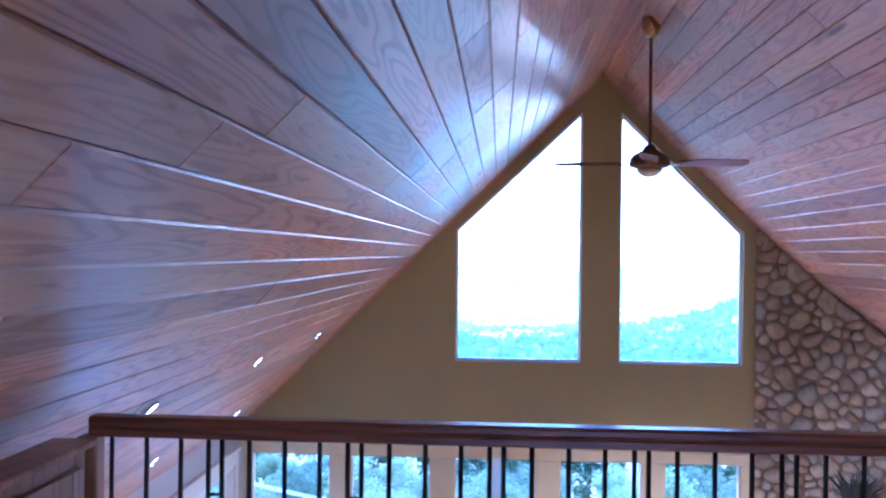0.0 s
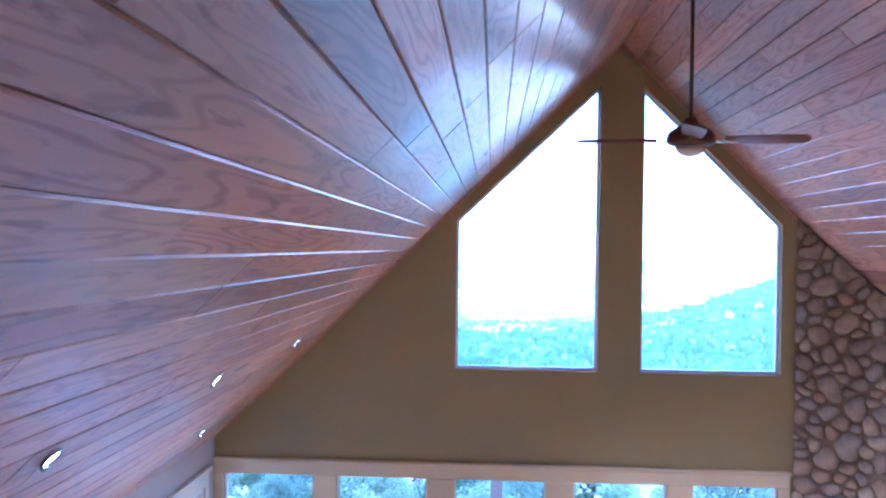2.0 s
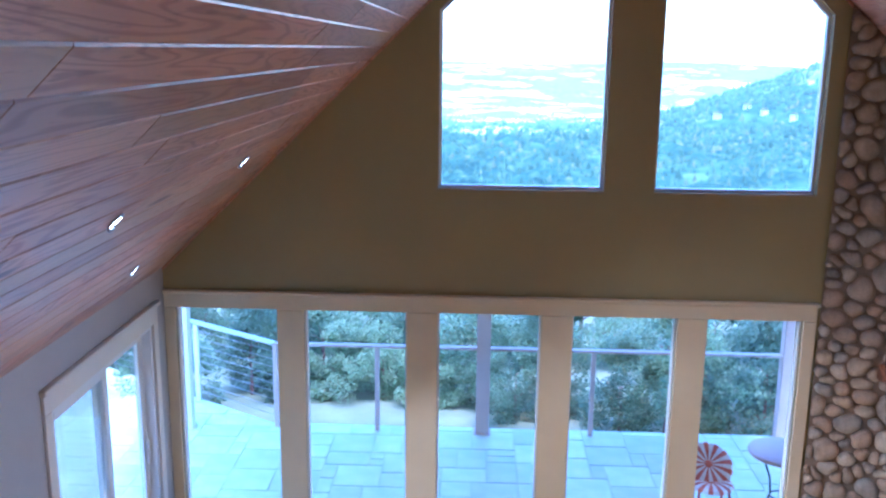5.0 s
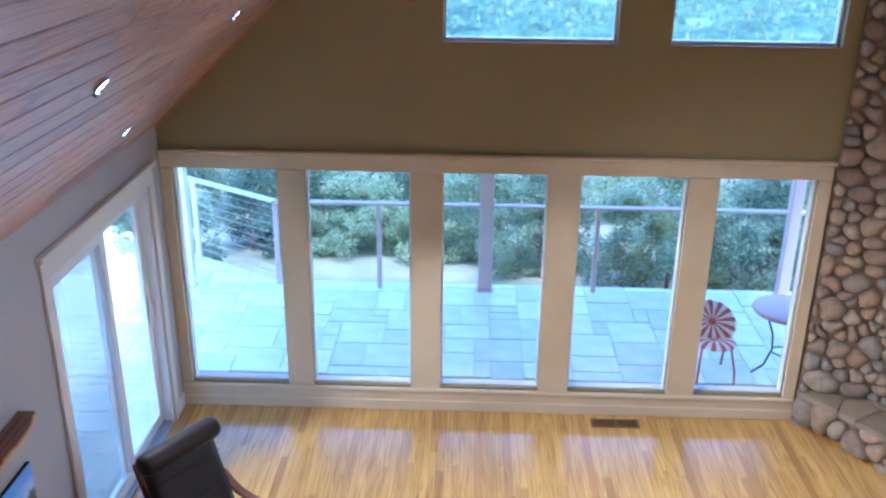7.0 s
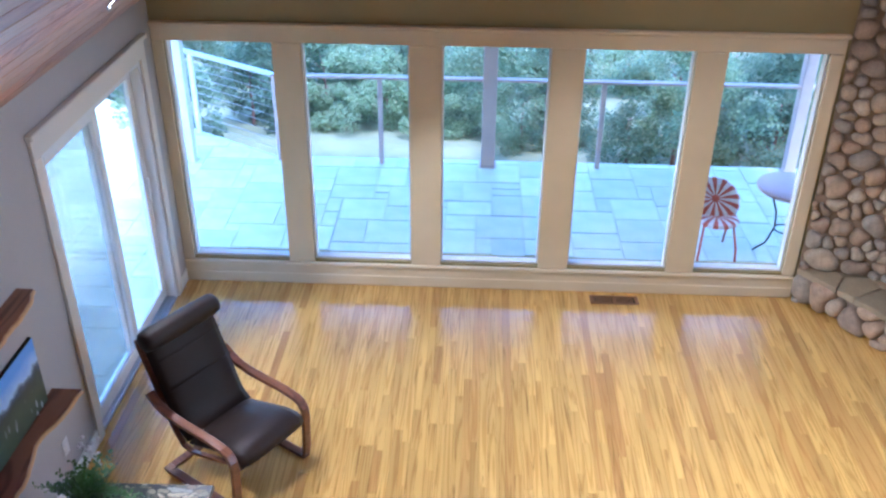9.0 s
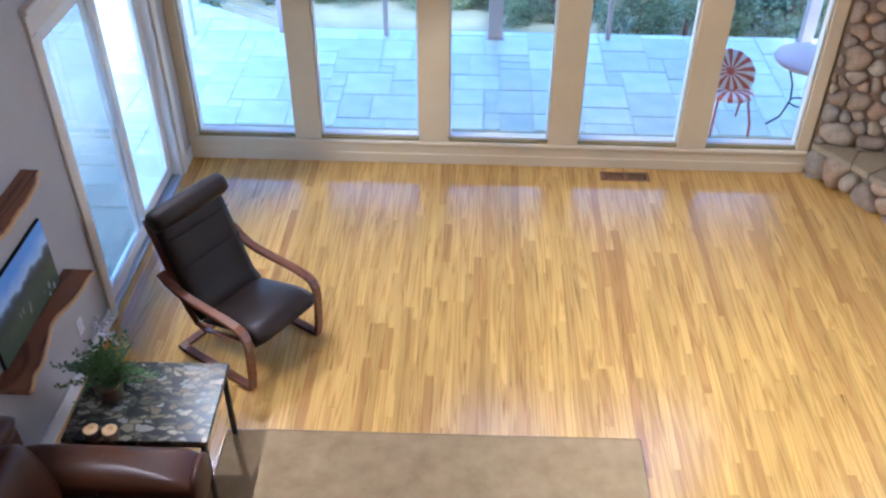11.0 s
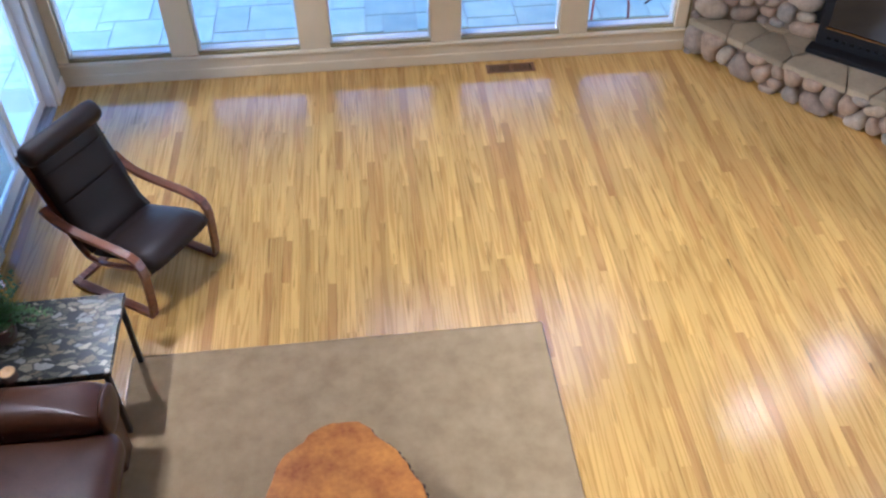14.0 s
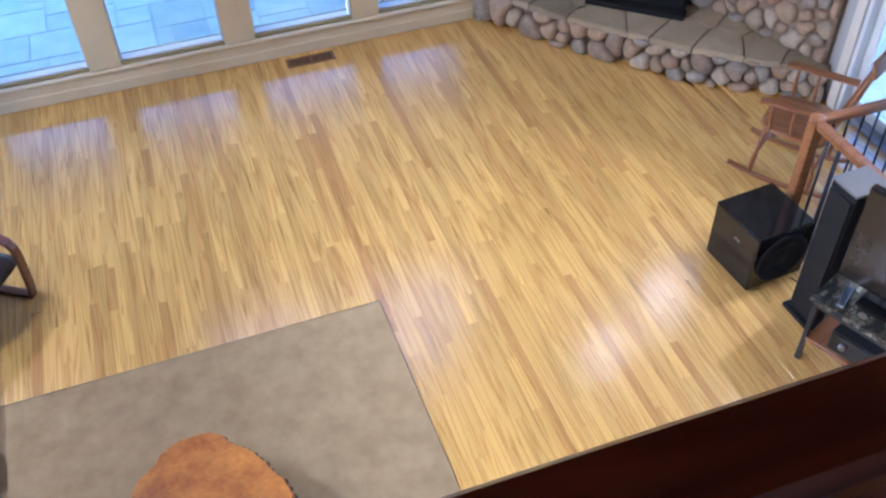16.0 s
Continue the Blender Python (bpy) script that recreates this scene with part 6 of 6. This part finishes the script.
wood_c = ramp(bnt, both, [(0.38, (0.01, 0.028, 0.022)), (0.5, (0.05, 0.10, 0.065)), (0.6, (0.14, 0.20, 0.11)), (0.68, (0.26, 0.25, 0.15))])
field = ramp(bnt, broad.outputs[0], [(0.52, (0, 0, 0)), (0.57, (1, 1, 1))])
sepb = bnt.nodes.new("ShaderNodeSeparateXYZ")
link(bnt, tc.outputs["Object"], sepb.inputs[0])
farther = node(bnt, "ShaderNodeMapRange")
for key, v in (("From Min", 450.0), ("From Max", 900.0)):
    farther.inputs[key].default_value = v
link(bnt, sepb.outputs["Y"], farther.inputs["Value"])
ff = node(bnt, "ShaderNodeMath", op="MULTIPLY")
link(bnt, field, ff.inputs[0])
link(bnt, farther.outputs[0], ff.inputs[1])
land_c = blend(bnt, ff.outputs[0], wood_c, (0.46, 0.46, 0.36))
link(bnt, land_c, bbs.inputs["Base Color"])
# air haze painted as faint blue emission on the land, stronger with distance
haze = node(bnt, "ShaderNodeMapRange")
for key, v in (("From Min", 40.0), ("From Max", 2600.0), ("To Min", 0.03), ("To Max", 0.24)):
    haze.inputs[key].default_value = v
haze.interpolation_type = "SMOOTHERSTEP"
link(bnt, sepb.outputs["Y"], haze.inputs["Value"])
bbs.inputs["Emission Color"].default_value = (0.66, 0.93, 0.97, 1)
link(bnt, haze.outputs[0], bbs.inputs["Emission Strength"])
s = Shape()
rows_y = [60 * (4700 / 60) ** (i / 230) for i in range(231)]
cols = [-0.75 + 1.75 * i / 200 for i in range(201)]
vs = [(c * y * 1.0, y, land_z(c * y, y)) for y in rows_y for c in cols]
s.add(vs, [(j * 201 + i, j * 201 + i + 1, j * 201 + 202 + i, j * 201 + 201 + i) for j in range(230) for i in range(200)], True)
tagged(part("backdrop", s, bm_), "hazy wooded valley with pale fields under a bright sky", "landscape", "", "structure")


def far_crown(rng, x, y, z, h, r, conifer):
    """One small faceted tree crown with an uneven outline."""
    rings = [(0.0, 0.55), (0.18, 1.0), (0.5, 0.62), (0.78, 0.3)] if conifer else [(0.0, 0.5), (0.25, 1.0), (0.6, 0.95), (0.86, 0.5)]
    vs, fs = [], []
    for f, w in rings:
        for k in range(6):
            a = 1.047 * (k + 0.5 * rng.random())
            q = r * w * rng.uniform(0.7, 1.2)
            vs.append((x + q * math.cos(a), y + q * math.sin(a), z + h * (f + rng.uniform(-0.06, 0.06))))
    vs.append((x, y, z + h))
    for j in range(3):
        fs += [(j * 6 + k, j * 6 + (k + 1) % 6, j * 6 + 6 + (k + 1) % 6, j * 6 + 6 + k) for k in range(6)]
    fs += [(18 + k, 18 + (k + 1) % 6, 24) for k in range(6)]
    return vs, fs


fm_, fnt, fbs = material("far_tree_leaf", 1.0, 0, (0.1, 0.13, 0.06), 0.0)
isl = fnt.nodes.new("ShaderNodeNewGeometry").outputs["Random Per Island"]
ftc = fnt.nodes.new("ShaderNodeTexCoord")
ftn = node(fnt, "ShaderNodeTexNoise", Scale=0.6, Detail=4.0)
link(fnt, ftc.outputs["Object"], ftn.inputs["Vector"])
tree_c = ramp(fnt, isl, [(0.0, (0.045, 0.085, 0.05)), (0.5, (0.07, 0.12, 0.065)), (0.85, (0.10, 0.15, 0.075)), (1.0, (0.17, 0.17, 0.09))])
tree_t = ramp(fnt, ftn.outputs[0], [(0.35, (0.8,) * 3), (0.65, (1.15,) * 3)])
link(fnt, blend(fnt, 1.0, tree_c, tree_t, "MULTIPLY"), fbs.inputs["Base Color"])
# crowns emit the same painted blue haze, growing with y
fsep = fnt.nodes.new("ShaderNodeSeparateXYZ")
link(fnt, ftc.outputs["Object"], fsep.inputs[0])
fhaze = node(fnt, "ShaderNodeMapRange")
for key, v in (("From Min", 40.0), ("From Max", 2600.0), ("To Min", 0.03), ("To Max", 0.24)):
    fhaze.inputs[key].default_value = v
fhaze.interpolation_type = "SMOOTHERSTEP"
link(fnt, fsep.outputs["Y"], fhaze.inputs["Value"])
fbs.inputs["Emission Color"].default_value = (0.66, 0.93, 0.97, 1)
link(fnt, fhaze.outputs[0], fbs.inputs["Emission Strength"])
HOMES = [(181, 634), (177, 528), (172, 566), (150, 589), (242, 690)]
home_wall = varied("far_house_wall", (0.74, 0.73, 0.70), (0.8, 0.79, 0.76), 0.3, 0.8, 2.0, 0.0)
home_roof = varied("far_house_roof", (0.16, 0.14, 0.13), (0.22, 0.2, 0.18), 0.3, 0.8, 2.0, 0.0)
for k, (hx, hy) in enumerate(HOMES):
    home = thing("house", pose(hx, hy, land_z(hx, hy) - 1.0, 0, 0, 20 + 37 * k), "small pale distant house among the trees on the hillside", "house", "houses on the hillside")
    s = Shape()
    s.box(-2.2, 2.2, -1.7, 1.7, 0, 4.4)
    part("wall", s, home_wall, home)
    s = Shape()
    s.prism([(-2.0, 4.41), (2.0, 4.41), (0.0, 5.6)], -2.5, 2.5, "x")
    part("roof", s, home_roof, home)
    for wx in (-1.2, 1.2):
        s = Shape()
        s.box(wx - 0.35, wx + 0.35, -1.74, -1.702, 2.6, 3.7)
        part("window", s, GLOSS_BLACK, home)
frng = random.Random(303)
far_v, far_f = [], []
tries = 0
while len(far_v) < 25 * 19000 and tries < 60000:
    tries += 1
    fy = 75.0 * (2600.0 / 75.0) ** frng.random()
    fx = fy * frng.uniform(-0.36, 0.42)
    if any(math.dist((fx, fy), q) < 14 or (fy < q[1] < fy + 40 and abs(fx / fy - q[0] / q[1]) < 0.01) for q in HOMES):
        continue
    on_hill = fx > 40 and fy < 1150
    if not on_hill and fy > 560 and noise.noise(Vector((fx / 260, fy / 330, 5))) < 0.02:
        continue
    conifer = frng.random() < 0.35
    h = frng.uniform(0.6, 1.0) * min(2.0 + fy / 120, 8) * (1.1 if conifer else 0.8)
    vs, fs = far_crown(frng, fx, fy, land_z(fx, fy) - 2.0, h, h * (0.26 if conifer else 0.48), conifer)
    o = len(far_v)
    far_v += vs
    far_f += [tuple(o + i for i in f) for f in fs]
far_me = bpy.data.meshes.new("distant_woods")
far_me.from_pydata(far_v, [], far_f)
far_me.polygons.foreach_set("use_smooth", [True] * len(far_f))
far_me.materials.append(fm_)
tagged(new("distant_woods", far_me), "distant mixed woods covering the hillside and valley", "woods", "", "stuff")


def leaf_mesh(name, count, radius, height, size, seed, mat, lobes, conical=False):
    """A crown of small leaves gathered in uneven clumps with gaps between."""
    rng = random.Random(seed)
    s = Shape()
    centres = []
    for _ in range(lobes):
        z = rng.uniform(0.08, 1.0)
        rr = radius * ((1 - z) * 0.95 + 0.08 if conical else (1 - (2 * z - 0.9) ** 2 * 0.75))
        a = rng.uniform(0, 6.283)
        q = rr * math.sqrt(rng.random())
        centres.append((q * math.cos(a), q * math.sin(a), z * height, rng.uniform(0.16, 0.34) * radius * (0.8 if conical else 1.0)))
    for _ in range(count):
        cx, cy, cz, cr = rng.choice(centres)
        d = Vector((rng.gauss(0, 1), rng.gauss(0, 1), rng.gauss(0, 0.8)))
        d = d.normalized() * cr * rng.random() ** 0.4
        p = Vector((cx, cy, cz)) + d
        ax = Vector((rng.gauss(0, 1), rng.gauss(0, 1), rng.gauss(0, 0.6))).normalized()
        sd = ax.orthogonal().normalized()
        l, w = size * rng.uniform(0.7, 1.4), size * rng.uniform(0.3, 0.55)
        s.add([p, p + ax * l * 0.5 + sd * w, p + ax * l, p + ax * l * 0.5 - sd * w], [(0, 1, 2, 3)])
    me = bpy.data.meshes.new(name)
    me.from_pydata(s.v, [], s.f)
    me.materials.append(mat)
    return me


def trunk_mesh(height, r, seed, limbs):
    rng = random.Random(seed)
    s = Shape()
    bend = [Vector((rng.uniform(-0.03, 0.03) * height * k / 5, rng.uniform(-0.03, 0.03) * height * k / 5, height * k / 5)) for k in range(6)]
    s.tube(bend, [r * (1 - 0.15 * k) for k in range(6)], 9)
    for _ in range(limbs):
        k = rng.uniform(0.3, 0.9)
        p = bend[int(k * 5)].lerp(bend[min(int(k * 5) + 1, 5)], 0.5)
        a = rng.uniform(0, 6.28)
        l = height * rng.uniform(0.15, 0.3)
        s.tube([p, p + Vector((math.cos(a) * l * 0.5, math.sin(a) * l * 0.5, l * 0.3)), p + Vector((math.cos(a) * l, math.sin(a) * l, l * 0.75))], [r * 0.4, r * 0.25, r * 0.08], 6)
    return s.mesh("trunk", TRUNK)


shrub_crowns = [leaf_mesh("crown", 7600, 0.85, 1.5, 0.046, 40 + k, SHRUB_LEAF, 30) for k in range(3)]
tree_crowns = [leaf_mesh("crown", 4200, 1.7, 3.6, 0.16, 50 + k, TREE_LEAF, 34, k > 0) for k in range(3)]
shrub_trunks = [trunk_mesh(0.9, 0.03, 60 + k, 5) for k in range(2)]
tree_trunks = [trunk_mesh(3.2, 0.09, 70 + k, 7) for k in range(2)]


def plant_one(name, x, y, scale, crown, trunk, label, cat, group, lift=0.0):
    o = thing(name, pose(x, y, ground_z(x, y) - 0.05, 0, 0, (x * 77 + y * 31) % 360), label, cat, group)
    o.scale = (scale, scale, scale)
    t = new("trunk", trunk)
    t.parent = o
    c = new("crown", crown)
    c.parent, c.location = o, (0, 0, lift)


rng = random.Random(77)
for k in range(34):
    x = -7.5 + 16.0 * (k + rng.uniform(-0.3, 0.3)) / 34
    y = 14.75 + rng.uniform(-0.2, 1.6) + (1.1 if -3.6 < x < -0.7 else 0.0)
    plant_one("shrub", x, y, rng.uniform(0.7, 1.1), shrub_crowns[k % 3], shrub_trunks[k % 2], "grey-green leafy shrub on the slope below the deck", "shrub", "shrubs below the deck", 0.05)
for k in range(30):
    x = -11 + 25.0 * (k + rng.uniform(-0.35, 0.35)) / 30
    y = 17.6 + rng.uniform(-0.6, 3.0)
    plant_one("shrub", x, y, rng.uniform(0.7, 1.0), shrub_crowns[k % 3], shrub_trunks[k % 2], "grey-green leafy shrub on the slope below the deck", "shrub", "shrubs below the deck", 0.05)
for k in range(30):
    x = -10 + 23.0 * ((k * 0.618 + 0.2) % 1.0)
    y = 19.0 + 6.0 * (k / 30) + rng.uniform(-0.5, 0.5)
    sc = (4.1 - 0.165 * (y - 3.7) - 0.35 - ground_z(x, y)) / 5.1
    plant_one("tree", x, y, sc * rng.uniform(0.9, 1.0), tree_crowns[k % 3], tree_trunks[k % 2], "young tree with a bare reddish trunk behind the shrubs", "tree", "trees on the slope", 1.7)
for k in range(46):
    x = -16 + 38.0 * ((k * 0.618) % 1.0)
    y = 23.0 + 24.0 * (k / 46) + rng.uniform(-1, 1)
    high = ground_z(x, y)
    sc = min(rng.uniform(0.8, 1.25), (4.1 - 0.165 * (y - 3.7) - 0.35 - high) / 5.1)
    plant_one("tree", x, y, max(sc, 0.3), tree_crowns[k % 3], tree_trunks[k % 2], "dark green tree with bare lower trunk on the wooded slope", "tree", "trees on the slope", 1.7)

# ---- floor boards ----
FLOOR_STRIP = 0.0572
rng = random.Random(101)
picked, left_over, ends = [], Shape(), []
x = LEFT_X
while x < RIGHT_X - 0.01:
    x1 = min(x + FLOOR_STRIP, RIGHT_X)
    y = 3.2 - rng.random() * 0.9
    while y < GABLE_Y:
        ln = rng.choice([0.4, 0.7, 1.0, 1.4, 1.9]) * rng.uniform(0.8, 1.2)
        y0, y1 = y, min(y + ln, GABLE_Y)
        y += ln
        cx, cy = (x + x1) / 2, (y0 + y1) / 2
        if (x + FLOOR_STRIP * 0.3 > SW_X0 and y0 < SW_Y1 and y1 > SW_Y0):
            if y1 <= SW_Y1 or y1 - max(y0, SW_Y1) < 0.06:
                continue
            y0 = SW_Y1
            cy = (y0 + y1) / 2
        if cx - 2.69 + (cy - 10.57) * 0.88 > 0.16 or y1 - y0 < 0.03:
            continue
        picked.append((cx, cy, (x1 - x) / 2, (y1 - y0) / 2))
    x = x1
near = [p for p in picked if -1.2 < p[0] < 2.9 and 7.6 < p[1] < 10.6]
near.sort(key=lambda p: -p[3])
near = set(near[:298])
floor = bpy.data.objects["floor"]


def strip(hx, hy, lift):
    s = Shape()
    g, c = 0.0003, 0.0005
    a, b = hx - g, hy - g
    vs = [(-a, -b, -0.018), (a, -b, -0.018), (a, b, -0.018), (-a, b, -0.018), (-a, -b, lift - c), (a, -b, lift - c), (a, b, lift - c), (-a, b, lift - c),
          (-a + c, -b + c, lift), (a - c, -b + c, lift), (a - c, b - c, lift), (-a + c, b - c, lift)]
    fs = [(8, 9, 10, 11), (0, 1, 2, 3)]
    for r in (0, 4):
        fs += [(r + i, r + (i + 1) % 4, r + 4 + (i + 1) % 4, r + 4 + i) for i in range(4)]
    return s.add(vs, fs, False)


for p in picked:
    s = strip(p[2], p[3], rng.uniform(-0.0005, 0.0))
    if p in near:
        ob = part("plank", s, FLOOR_WOOD, floor)
        ob.location = (p[0], p[1], 0)
    else:
        left_over.add([Vector(v) + Vector((p[0], p[1], 0)) for v in s.v], s.f, False)
tagged(part("plank_rest", left_over, FLOOR_WOOD_REST, floor), kind="stuff")
